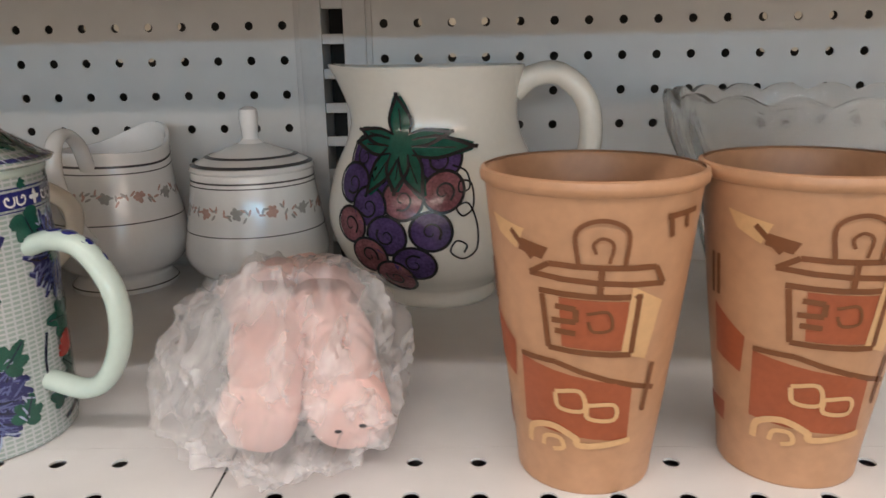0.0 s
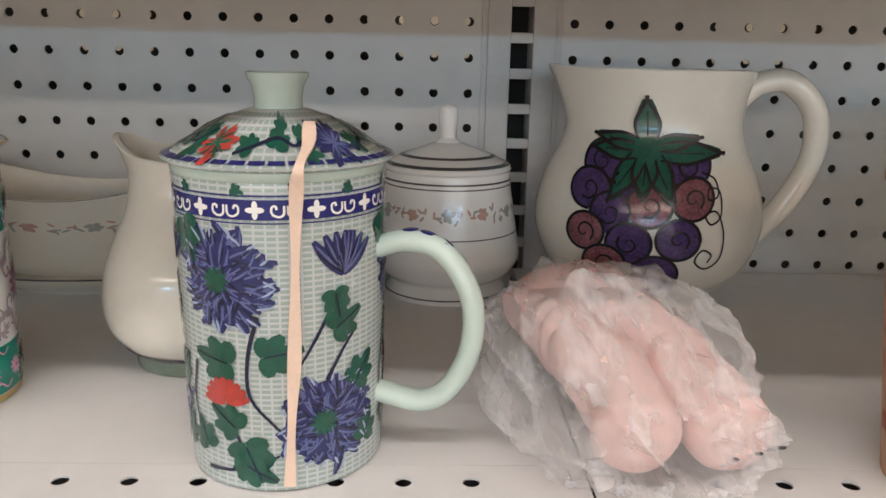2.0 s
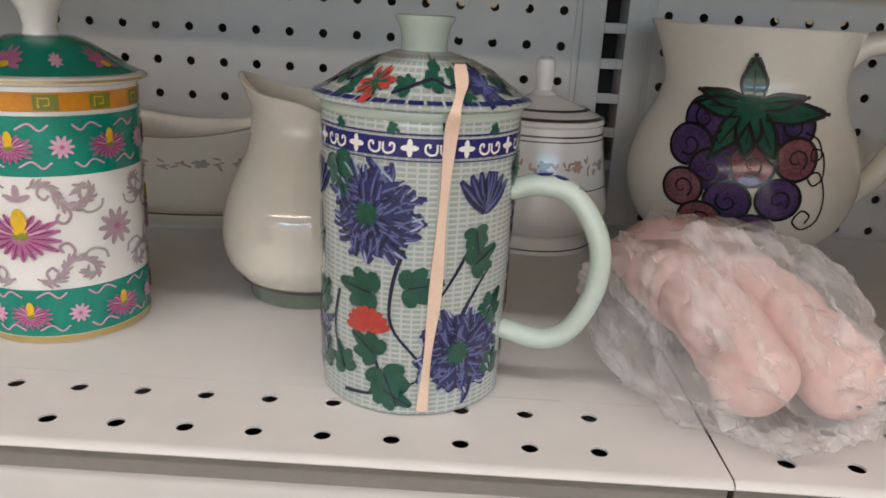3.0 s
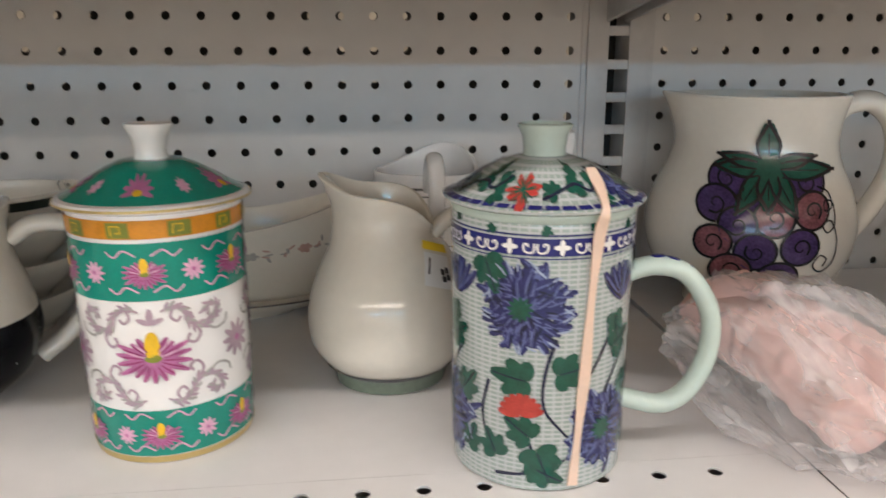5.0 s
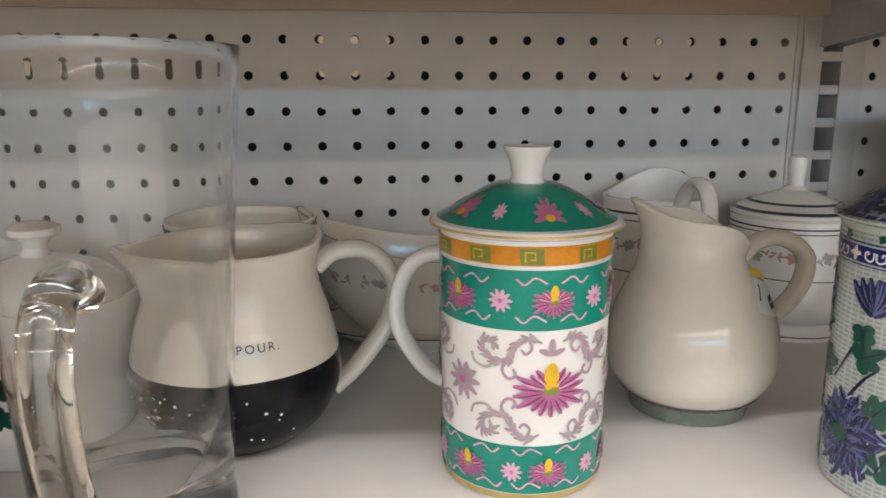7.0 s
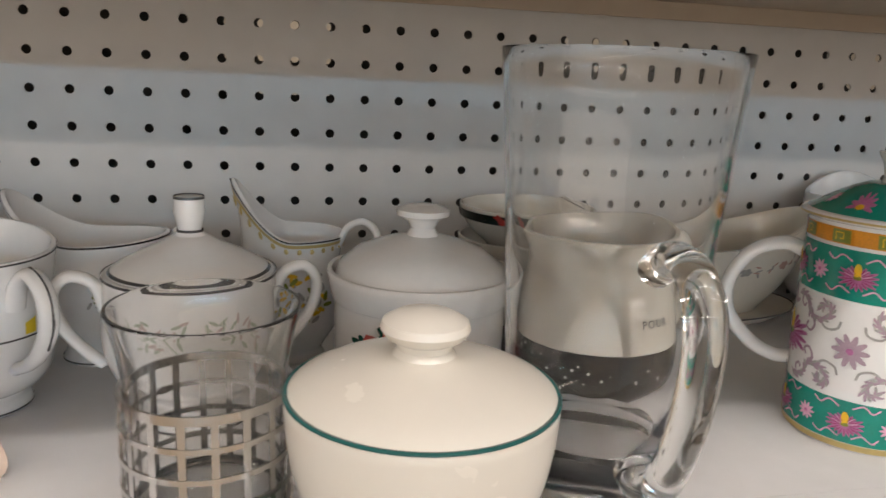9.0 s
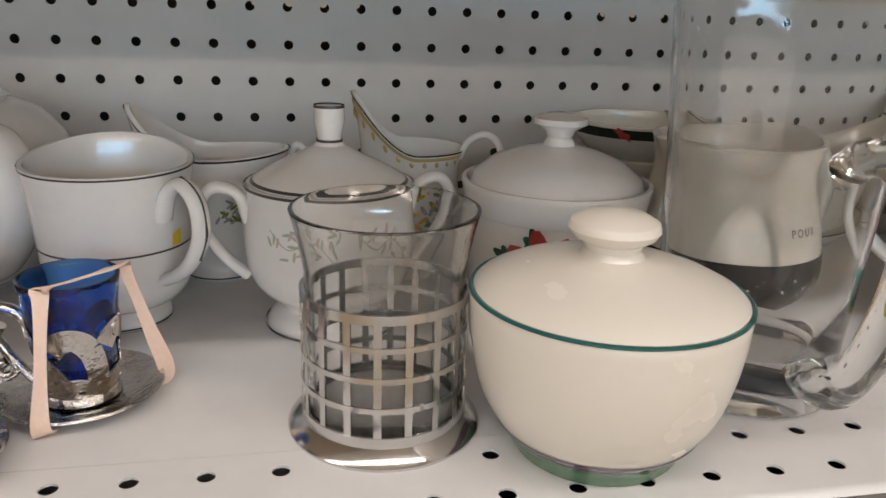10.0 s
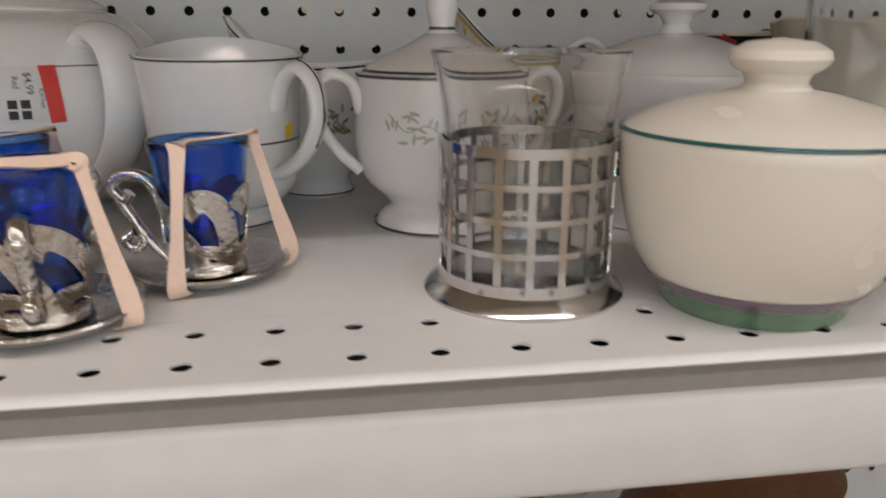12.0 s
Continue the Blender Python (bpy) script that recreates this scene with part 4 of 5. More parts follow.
def cream_pitcher(x, y):
    p = thing("cream_jug", x, y, "small cream stoneware jug with a grey-green foot and price sticker", "jug")
    prof = [(0.0305, 0), (0.0318, 0.002), (0.0325, 0.008), (0.0375, 0.0125), (0.0440, 0.022), (0.0462, 0.035), (0.0440, 0.052), (0.0370, 0.070), (0.0292, 0.085), (0.0262, 0.095), (0.0270, 0.103), (0.0282, 0.108)]

    def lipshape(vx, vy, vz):
        if vz > 0.078:
            a = math.atan2(vy, -vx) + radians(-8)
            t = (vz - 0.078) / 0.030
            k = math.exp(-(a / 0.60) ** 2) * t
            b = math.exp(-((abs(a) - math.pi) / 0.9) ** 2) * t
            return (vx * (1 + 0.34 * k - 0.10 * b), vy * (1 + 0.05 * k), vz + 0.009 * k - 0.019 * b)
        return (vx, vy, vz)
    part("body", lathe(vessel(prof, 0.003, 0.006), 72, lipshape), M_CREAM, p)
    ring(p, "foot_band", 0.0312, 0.0005, 0.0078, M_OLIVEGL, "grey-green glazed foot", lift=0.0006, r2=0.0326)
    ring(p, "foot_line", 0.0330, 0.0085, 0.0034, M_MAUVEGL, "mauve line above the foot", lift=0.0006, r2=0.0372)
    handle(p, [(0.0240, 0.082), (0.036, 0.0925), (0.052, 0.0935), (0.0665, 0.083), (0.0650, 0.066), (0.053, 0.052), (0.041, 0.045)], 4, 0.0047, M_CREAM, 1.35)
    sp = [tuple(q) for q in curve(prof, 5)]
    w = Wrap(at_height(sp), -58, 0.0006)
    w.poly("paper", [(-0.004, 0.064), (0.014, 0.058), (0.018, 0.074), (0.001, 0.080)])
    w.poly("yellow", [(0.0005, 0.0815), (0.0185, 0.0755), (0.0195, 0.0795), (0.0020, 0.0855)], 0.0001)
    for i in range(4):
        w.poly("ink", [(0.008 + (i % 2) * 0.0035, 0.0635 + (i // 2) * 0.0035), (0.011 + (i % 2) * 0.0035, 0.0625 + (i // 2) * 0.0035), (0.0115 + (i % 2) * 0.0035, 0.0655 + (i // 2) * 0.0035), (0.0085 + (i % 2) * 0.0035, 0.0665 + (i // 2) * 0.0035)], 0.0002, 2)
    w.ribbon("ink", [(0.000, 0.0690), (0.002, 0.0730), (0.0035, 0.0765)], 0.0012, 3, extra=0.0002)
    w.done(p, {"paper": ("price_sticker", M_LABEL, "white price sticker"), "yellow": ("sticker_stripe", M_LABELYEL, "yellow sticker stripe"), "ink": ("sticker_print", M_INK, "black print on the sticker")})


cream_pitcher(-0.187, -0.1835)


def teal_mug(x, y):
    p = thing("lidded_tea_mug", x, y, "lidded porcelain tea mug in teal and white with pink lotus flowers", "mug")
    prof = [(0.0355, 0), (0.0365, 0.002), (0.0372, 0.008), (0.0380, 0.060), (0.0384, 0.100), (0.0386, 0.1155)]
    part("body", lathe(vessel(prof, 0.003, 0.006)), M_WHITE, p)
    rad = at_height(prof)
    for nm, z, h, m, lb in (("teal_band", 0.0045, 0.0225, M_TEAL, "teal printed band"), ("teal_band", 0.0785, 0.0255, M_TEAL, "teal printed band"), ("gold_band", 0.1058, 0.0080, M_ORANGEP, "orange and green fret band"), ("gold_band", 0.0010, 0.0034, M_GOLD, "gold foot line")):
        ring(p, nm, rad(z), z, h, m, lb, lift=0.0008 if z < 0.003 else 0.0003, r2=rad(z + h))
    w = Wrap(rad, -85, 0.0006)
    rnd = random.Random(8)

    def lotus(u, v, s):
        for k, a in enumerate((0.15, 0.42, 0.7, 1.0, 2.14, 2.44, 2.72, 3.0, -0.15, 3.29, -0.45, 3.6, -0.8, 3.94, -1.15, 4.3, -1.57)):
            ln = 1.0 if abs(math.sin(a)) < 0.55 else 0.72
            w.petal(f"pink#{u}{v}", u, v, a, s * ln, s * 0.20, 0.00003 * k)
            w.petal(f"deep#{u}{v}", u + 0.25 * s * math.cos(a), v + 0.25 * s * math.sin(a), a + 0.05, s * ln * 0.6, s * 0.045, 0.0006)
        for a in (0.3, 0.8, 2.35, 2.85):
            w.petal(f"pale#{u}{v}", u, v, a, s * 0.7, s * 0.08, 0.0005)
        w.disc(f"yellow#{u}{v}", u, v + s * 0.38, s * 0.20, s * 0.42, 0.0006)
        w.disc(f"olive#{u}{v}", u, v + s * 0.02, s * 0.22, s * 0.12, 0.0006)

    def daisy(u, v, s, key="pale"):
        for i in range(10):
            w.petal(f"{key}#{u}{v}", u, v, i * 0.628, s, s * 0.34, 0.00004 * i)
        w.disc("pink", u, v, s * 0.2, s * 0.2, 0.0005, 10)
    C = 2 * math.pi * 0.038
    for i in range(6):
        u = (i / 6) * C
        lotus(u, 0.0905, 0.0092)
        lotus(u, 0.0145, 0.0088)
        daisy(u + C / 12, 0.0910, 0.0050)
        daisy(u + C / 12, 0.0150, 0.0046)
        for s in (-1, 1):
            for z0 in (0.0985, 0.0825, 0.0235, 0.0075):
                w.ribbon("pale", [(u + s * 0.003, z0), (u + s * 0.008, z0 + 0.0025), (u + s * 0.012, z0 - 0.0005), (u + s * 0.0155, z0 + 0.002)], 0.0008, 4, extra=0.0001)
    for i in range(3):
        u = (i / 3) * C
        lotus(u, 0.0520, 0.0160)
        daisy(u + C / 6, 0.053, 0.0088, "mauve")
        w.petal("mauve", u, 0.068, 1.57, 0.007, 0.003)
        w.petal("mauve", u, 0.068, 0.4, 0.006, 0.0025)
        w.petal("mauve", u, 0.068, 2.74, 0.006, 0.0025)
        for s in (-1, 1):
            for q in (1, -1):
                def corner(a, b):
                    return (u + s * a, 0.0530 + q * b)
                lead = [corner(*c) for c in ((0.0045, 0.0205), (0.0100, 0.0225), (0.0150, 0.0190), (0.0175, 0.0135), (0.0230, 0.0120), (0.0285, 0.0150), (0.0290, 0.0195), (0.0255, 0.0205), (0.0240, 0.0178))]
                w.ribbon("mauve", lead, 0.0015, 4, lambda t: 0.6 + 0.7 * math.sin(3.14 * t))
                w.ribbon("mauve", [corner(*c) for c in ((0.0175, 0.0135), (0.0205, 0.0085), (0.0180, 0.0045), (0.0148, 0.0060), (0.0160, 0.0090))], 0.0013, 4)
                w.ribbon("sage", [corner(*c) for c in ((0.0230, 0.0120), (0.0275, 0.0085), (0.0330, 0.0100), (0.0345, 0.0140))], 0.0012, 4)
                w.ribbon("mauve", [corner(*c) for c in ((0.0100, 0.0225), (0.0085, 0.0180), (0.0110, 0.0155), (0.0128, 0.0175))], 0.0012, 4)
                path = curve(lead, 3)
                for k in range(1, len(path) - 1):
                    along = math.atan2(path[k + 1][1] - path[k - 1][1], path[k + 1][0] - path[k - 1][0])
                    for way in (1, -1):
                        w.petal("mauve" if (k + way) % 3 else "sage", path[k][0], path[k][1], along + way * rnd.uniform(0.7, 1.2), rnd.uniform(0.0022, 0.0042), 0.0014, 0.0001, way * -0.5)
    for i in range(22):
        u0 = i / 22 * C
        w.poly(f"olive#f{i}" if i % 2 else f"orange#f{i}", [(u0, 0.1064), (u0 + C / 25, 0.1064), (u0 + C / 25, 0.1130), (u0, 0.1130)], n=2)
        if i % 2:
            w.ribbon(f"yellow#f{i}", [(u0 + 0.002, 0.1075), (u0 + 0.002, 0.1115), (u0 + 0.006, 0.1115), (u0 + 0.006, 0.1085), (u0 + 0.004, 0.1085)], 0.0007, 1, extra=0.0002)
    names = {"pink": ("lotus_print", M_PINK, "pink lotus print"), "deep": ("petal_line_print", M_MAGENTA, "deep magenta petal lines"), "pale": ("pale_flower_print", M_PALEPINK, "pale pink print"), "yellow": ("yellow_print", M_YELLOW, "yellow lotus hearts"), "olive": ("olive_print", M_OLIVE, "olive print"), "orange": ("orange_print", M_ORANGEP, "orange print"), "mauve": ("scroll_print", M_MAUVE, "mauve scroll print"), "sage": ("sage_scroll_print", M_GREYP, "sage grey scroll print")}
    w.done(p, names)
    part("lid", lathe([(0, 0.1155), (0.0400, 0.1160), (0.0425, 0.1172), (0.0430, 0.1182), (0.0422, 0.1196), (0.0395, 0.1203)]), M_WHITE, p, "white lid edge")
    ring(p, "gold_line", 0.0430, 0.1176, 0.0011, M_GOLD, "worn gold line on the lid edge", lift=0.0004, r2=0.0429)
    lp = [(0.0400, 0.1202), (0.0345, 0.1232), (0.0275, 0.1276), (0.0205, 0.1318), (0.0140, 0.1346), (0.0090, 0.1350)]
    lid = part("lid_dome", lathe(lp + [(0, 0.1351)]), M_TEAL, p, "teal printed lid dome")
    w = Wrap(lambda v: float(np.interp(v, [q[1] for q in lp], [q[0] for q in lp])), -90, 0.0006, turn_at=0.030)
    for i in range(5):
        u = i / 5 * 2 * math.pi * 0.03 + 0.002
        for a in (0.1, 0.6, 1.2, 1.9, 2.5, 3.0, -0.4, 3.5):
            w.petal(f"pink#l{i}", u, 0.1255, a, 0.006, 0.0019, 0.00004 * (a + 1))
        w.disc(f"yellow#l{i}", u, 0.1245, 0.0018, 0.0012, 0.0005)
        for k in range(8):
            w.petal(f"pale#l{i}", u + 0.018, 0.1262, k * 0.785, 0.0028, 0.0012)
    w.done(p, names)
    part("knob", lathe([(0, 0.133), (0.0080, 0.1338), (0.0068, 0.1385), (0.0082, 0.1450), (0.0106, 0.1495), (0.0106, 0.1508), (0.0092, 0.1505), (0, 0.1490)]), M_WHITE, lid, "white hollow knob")
    handle(p, [(0.036, 0.093), (0.048, 0.0965), (0.064, 0.0895), (0.0745, 0.072), (0.0740, 0.053), (0.060, 0.037), (0.046, 0.0315), (0.036, 0.033)], 137, 0.0040, M_WHITE, 1.3)


teal_mug(-0.2955, -0.2385)


def serving_boat(x, y):
    p = thing("gravy_boat", x, y, "white porcelain gravy boat with grey flower band on its own saucer", "gravy boat")
    prof = [(0.044, 0.012), (0.046, 0.016), (0.055, 0.030), (0.063, 0.048), (0.067, 0.066), (0.070, 0.080)]

    def oval(vx, vy, vz):
        t = max(0, (vz - 0.012) / 0.068)
        a = math.atan2(vy, vx)
        return (vx * 1.50, vy * 0.66, vz + 0.012 * t * t * (math.cos(2 * a) - 0.2) + (0.006 * t * t if abs(a) > 2.6 else 0))
    part("body", lathe(vessel(prof, 0.003, 0.017), 80, oval), M_BONE, p)
    part("saucer", lathe([(0, 0.0), (0.040, 0.0), (0.044, 0.003), (0.062, 0.010), (0.070, 0.0155), (0.0695, 0.0165), (0.060, 0.0125), (0.044, 0.0125), (0, 0.0125)], 80, lambda vx, vy, vz: (vx * 1.35, vy * 0.74, vz)), M_BONE, p, "fixed oval saucer")
    ring(p, "line", 0.0700, 0.0157, 0.0012, M_SILVER, "dark saucer line", shape=lambda vx, vy, vz: (vx * 1.35, vy * 0.74, vz))
    ring(p, "line", 0.0692, 0.0795, 0.0013, M_SILVER, "dark rim line", r2=0.0700, shape=oval)
    sp = [tuple(q) for q in curve(prof, 5)]
    w = Wrap(at_height(sp), -90)
    names = garland(w, 0.054, 44, 0.064, 7)
    for bm in w.bms.values():
        for v in bm.verts:
            v.co = Vector(oval(*v.co))
            v.co.y -= 0.0004
    w.done(p, names)


serving_boat(-0.305, -0.056)


def pour_jug(x, y):
    p = thing("cream_and_black_jug", x, y, "round cream jug with a black glazed base, stamped POUR", "jug")
    prof = [(0.030, 0), (0.033, 0.002), (0.044, 0.012), (0.0515, 0.028), (0.0520, 0.042), (0.0485, 0.060), (0.0435, 0.076), (0.0420, 0.087), (0.0440, 0.097), (0.0450, 0.100)]
    sd = radians(202)

    def lipshape(vx, vy, vz):
        if vz > 0.076:
            a = (math.atan2(vy, vx) - sd + math.pi) % (2 * math.pi) - math.pi
            t = (vz - 0.076) / 0.024
            k = math.exp(-(a / 0.33) ** 2) * t
            return (vx * (1 + 0.24 * k), vy * (1 + 0.24 * k), vz + 0.002 * k + 0.004 * t * math.exp(-((abs(a) - math.pi) / 0.7) ** 2))
        return (vx, vy, vz)
    part("body", lathe(vessel(prof, 0.0035, 0.007), 80, lipshape), M_BONE2, p)
    sp = [tuple(q) for q in curve(prof, 5)]
    part("black_base", lathe([(0, -0.0000)] + [(r + 0.0005, z) for r, z in sp if z < 0.045] + [(at_height(sp)(0.045) + 0.0005, 0.045), (at_height(sp)(0.045) - 0.001, 0.0452)]), M_BLACKGL, p, "black glazed lower half")
    handle(p, [(0.042, 0.083), (0.054, 0.0905), (0.074, 0.088), (0.088, 0.069), (0.083, 0.047), (0.066, 0.026), (0.050, 0.014)], 20, 0.0050, M_BONE2, 1.4)
    ws = Wrap(at_height(sp), -80, 0.0007)
    rs = random.Random(12)
    for k in range(46):
        ws.disc("fleck", rs.uniform(-0.085, 0.085), rs.uniform(0.008, 0.043), 0.0006 * rs.uniform(0.6, 1.5), None, 0.0, 6)
    ws.done(p, {"fleck": ("glaze_fleck", M_WHITE, "small white flecks in the black glaze")})
    # stamped word
    fc = bpy.data.curves.new("stamp", "FONT")
    fc.body = "POUR."
    fc.size = 0.0056
    fc.space_character = 1.35
    fc.align_x = "CENTER"
    tmp = bpy.data.objects.new("stamp", fc)
    me = bpy.data.meshes.new_from_object(tmp)
    bpy.data.objects.remove(tmp)
    bm = bmesh.new()
    bm.from_mesh(me)
    bmesh.ops.subdivide_edges(bm, edges=[e for e in bm.edges if e.calc_length() > 0.002], cuts=1)
    rr = at_height(sp)
    fa = radians(-70)
    for v in bm.verts:
        u, z = v.co.x, 0.0585 + v.co.y
        r = rr(z) + 0.0004
        v.co = (r * math.cos(fa + u / r), r * math.sin(fa + u / r), z)
    part("stamp", bm, M_INK, p, "stamped word POUR", smooth=False)


M_BONE2 = mat("ivory_glaze", (0.79, 0.745, 0.655), 0.16, vary=0.03, scale=30, coat=0.3)
pour_jug(-0.433, -0.187)


def glass_stein(x, y):
    p = thing("glass_beer_mug", x, y, "tall clear glass beer mug with a thick twisted handle", "beer mug")
    prof = [(0.036, 0), (0.0395, 0.002), (0.0400, 0.006), (0.0392, 0.014), (0.0400, 0.030), (0.0448, 0.108), (0.0487, 0.162), (0.0512, 0.190)]
    o = [tuple(q) for q in curve(prof, 5)]
    pr = [(0, 0.004)] + [(0.028, 0.003)] + o + [(0.0512, 0.1912), (0.0502, 0.1912), (0.0494, 0.190)] + [(r - 0.0022, z) for r, z in reversed(o) if 0.03 < z < 0.189] + [(0.030, 0.024), (0.015, 0.020), (0, 0.0195)]
    part("glass", lathe(pr, 80), M_LOWIORGL, p)
    handle(p, [(0.0430, 0.109), (0.054, 0.116), (0.069, 0.114), (0.079, 0.100), (0.079, 0.074), (0.071, 0.045), (0.060, 0.026), (0.047, 0.022), (0.0405, 0.027)], -88, 0.0070, M_GLASS, 1.1, taper=lambda t: 1.0 + 0.35 * max(0, t - 0.6) + 0.3 * max(0, 0.15 - t))


glass_stein(-0.464, -0.266)


def canister(x, y):
    p = thing("lidded_canister", x, y, "white ceramic lidded canister with a red poinsettia", "canister")
    prof = [(0.040, 0), (0.0435, 0.003), (0.0455, 0.015), (0.0462, 0.045), (0.0465, 0.060), (0.0480, 0.0625), (0.0505, 0.076)]
    part("body", lathe(vessel(prof, 0.003, 0.006)), M_WHITE, p)
    lid_with_knob(p, [(0, 0.071), (0.045, 0.072), (0.0462, 0.0735), (0.044, 0.080), (0.034, 0.0875), (0.020, 0.0925), (0.0085, 0.095), (0.0065, 0.099), (0.0085, 0.103), (0.0140, 0.106), (0.0142, 0.109), (0.008, 0.1112), (0, 0.1115)], 6, M_WHITE, "white domed lid with a flat knob")
    w = Wrap(at_height(prof), -113)
    for i in range(7):
        w.petal("red", 0.0, 0.041, i * 0.9, 0.0200, 0.0100, 0.00005 * i)
    for a in (0.3, 2.8, 3.6, -0.7, 1.8):
        w.leaf("leaf", 0.019 * math.cos(a), 0.039 + 0.013 * math.sin(a), a, 0.010, -0.0001)
    w.disc("yellow", 0, 0.041, 0.0025, 0.0025, 0.0006)
    w.done(p, {"red": ("poinsettia_print", M_RED, "red poinsettia"), "leaf": ("leaf_print", M_LEAF, "dark green leaves"), "yellow": ("flower_heart", M_YELLOW, "yellow flower heart")})


canister(-0.531, -0.180)


def teal_rim_bowl(x, y):
    p = thing("lidded_bowl", x, y, "cream stoneware lidded bowl with teal rim and green foot", "bowl")
    prof = [(0.031, 0), (0.0325, 0.002), (0.0335, 0.006), (0.0395, 0.013), (0.0462, 0.026), (0.0502, 0.044), (0.0517, 0.0625)]
    part("body", lathe(vessel(prof, 0.0035, 0.007)), M_CREAM2, p)
    sp = [tuple(q) for q in curve(prof, 5)]
    rr = at_height(sp)
    part("foot_band", lathe([(rr(z) + 0.0004, z) for z in (0.0003, 0.002, 0.004, 0.006, 0.0085)]), M_GREENGL, p, "green glazed foot")
    part("mauve_band", lathe([(rr(z) + 0.0004, z) for z in (0.0087, 0.0100, 0.0115, 0.0130)]), M_MAUVEGL, p, "mauve glazed band")
    part("teal_rim", lathe([(0.0516, 0.0633), (0.0520, 0.0636), (0.0519, 0.0643), (0.0512, 0.0647), (0.0497, 0.0643)]), M_TEALRIM, p, "teal glazed rim")
    lid_with_knob(p, [(0, 0.059), (0.0493, 0.0630), (0.0501, 0.0645), (0.0483, 0.0662), (0.0415, 0.0696), (0.0316, 0.0732), (0.0200, 0.0762), (0.0120, 0.0778), (0.0102, 0.0800), (0.0112, 0.0828), (0.0150, 0.0850), (0.0168, 0.0878), (0.0160, 0.0906), (0.0110, 0.0934), (0, 0.0948)], 7, M_CREAM2, "cream domed lid with a round knob")


teal_rim_bowl(-0.5515, -0.308)


def grid_holder(x, y):
    p = thing("glass_in_metal_holder", x, y, "clear glass tumbler in a pierced square-grid metal holder", "glass")
    prof = [(0.0290, 0.004), (0.0305, 0.006), (0.0310, 0.020), (0.0310, 0.060), (0.0318, 0.070), (0.0340, 0.081), (0.0362, 0.0895)]
    part("glass", lathe(vessel(prof, 0.0018, 0.008)), M_LOWIORGL, p)
    part("base", lathe([(0.0300, 0.0062), (0.0325, 0.0066), (0.0340, 0.0055), (0.0375, 0.0030), (0.0388, 0.0012), (0.0385, 0), (0.034, 0), (0.0300, 0.0035)], closed=True), M_POLISH, p, "flared polished base")
    R = 0.0325
    nb = 18
    up = bmesh.new()
    box(up, R - 0.0004, R + 0.0004, -0.00145, 0.00145, 0.006, 0.0590)
    bar = part("upright_bar", up, M_POLISH, p, smooth=False)
    for i in range(1, nb):
        o = bar.copy()
        scene.collection.objects.link(o)
        o.rotation_euler.z = 2 * math.pi * i / nb
    for z, h in ((0.0062, 0.0042), (0.0205, 0.0022), (0.0325, 0.0022), (0.0445, 0.0022), (0.0555, 0.0036)):
        part("hoop", lathe([(R - 0.0006, z), (R + 0.0006, z), (R + 0.0006, z + h), (R - 0.0006, z + h)], 56, closed=True), M_POLISH, p)


grid_holder(-0.632, -0.282)


def flower_sugar(x, y):
    p = thing("two_handled_sugar_pot", x, y, "white porcelain two-handled lidded pot with pale flowers and platinum rims", "sugar bowl")
    prof = [(0.0330, 0), (0.0340, 0.002), (0.0315, 0.007), (0.0265, 0.011), (0.0300, 0.016), (0.0385, 0.024), (0.0430, 0.036), (0.0440, 0.050), (0.0425, 0.064), (0.0420, 0.0755)]
    part("body", lathe(vessel(prof, 0.003, 0.013)), M_WHITE, p)
    lid_with_knob(p, [(0, 0.073), (0.0385, 0.0745), (0.0400, 0.0762), (0.0370, 0.0795), (0.0270, 0.0850), (0.0150, 0.0905), (0.0080, 0.0945), (0.0058, 0.0970), (0.0066, 0.1010), (0.0078, 0.1065), (0.0074, 0.1120), (0.0070, 0.1138), (0, 0.1140)], 6, M_WHITE, "white lid with a tall knob")
    for r, z, r2 in ((0.0424, 0.0748, 0.0422), (0.0392, 0.0770, 0.0374), (0.0344, 0.0012, 0.0344), (0.0072, 0.1130, 0.0070), (0.0060, 0.0962, 0.0060)):
        ring(p, "line", r, z, 0.0014, M_SILVER, "platinum line", lift=0.0005, r2=r2)
    for d in (192, 8):
        handle(p, [(0.0415, 0.058), (0.046, 0.072), (0.057, 0.076), (0.064, 0.068), (0.062, 0.054), (0.053, 0.040), (0.043, 0.030)], d, 0.0030, M_WHITE, 1.5)
    sp = [tuple(q) for q in curve(prof, 5)]
    w = Wrap(at_height(sp), -95)
    rnd = random.Random(2)
    for u0 in (-0.012, 0.030):
        for i in range(22):
            w.petal("grey" if i % 3 else "rose", u0 + rnd.uniform(-0.016, 0.016), 0.053 + rnd.uniform(-0.008, 0.008), rnd.uniform(0, 6.3), 0.0050, 0.0016)
        w.ribbon("grey", [(u0 - 0.016, 0.060), (u0 - 0.006, 0.052), (u0 + 0.004, 0.055), (u0 + 0.014, 0.047)], 0.0006, 5)
    w.done(p, {"rose": ("rose_flower_print", M_PALEROSE, "pale rose print"), "grey": ("sage_leaf_print", M_PALEGREEN, "pale sage leaf print")})


flower_sugar(-0.650, -0.178)


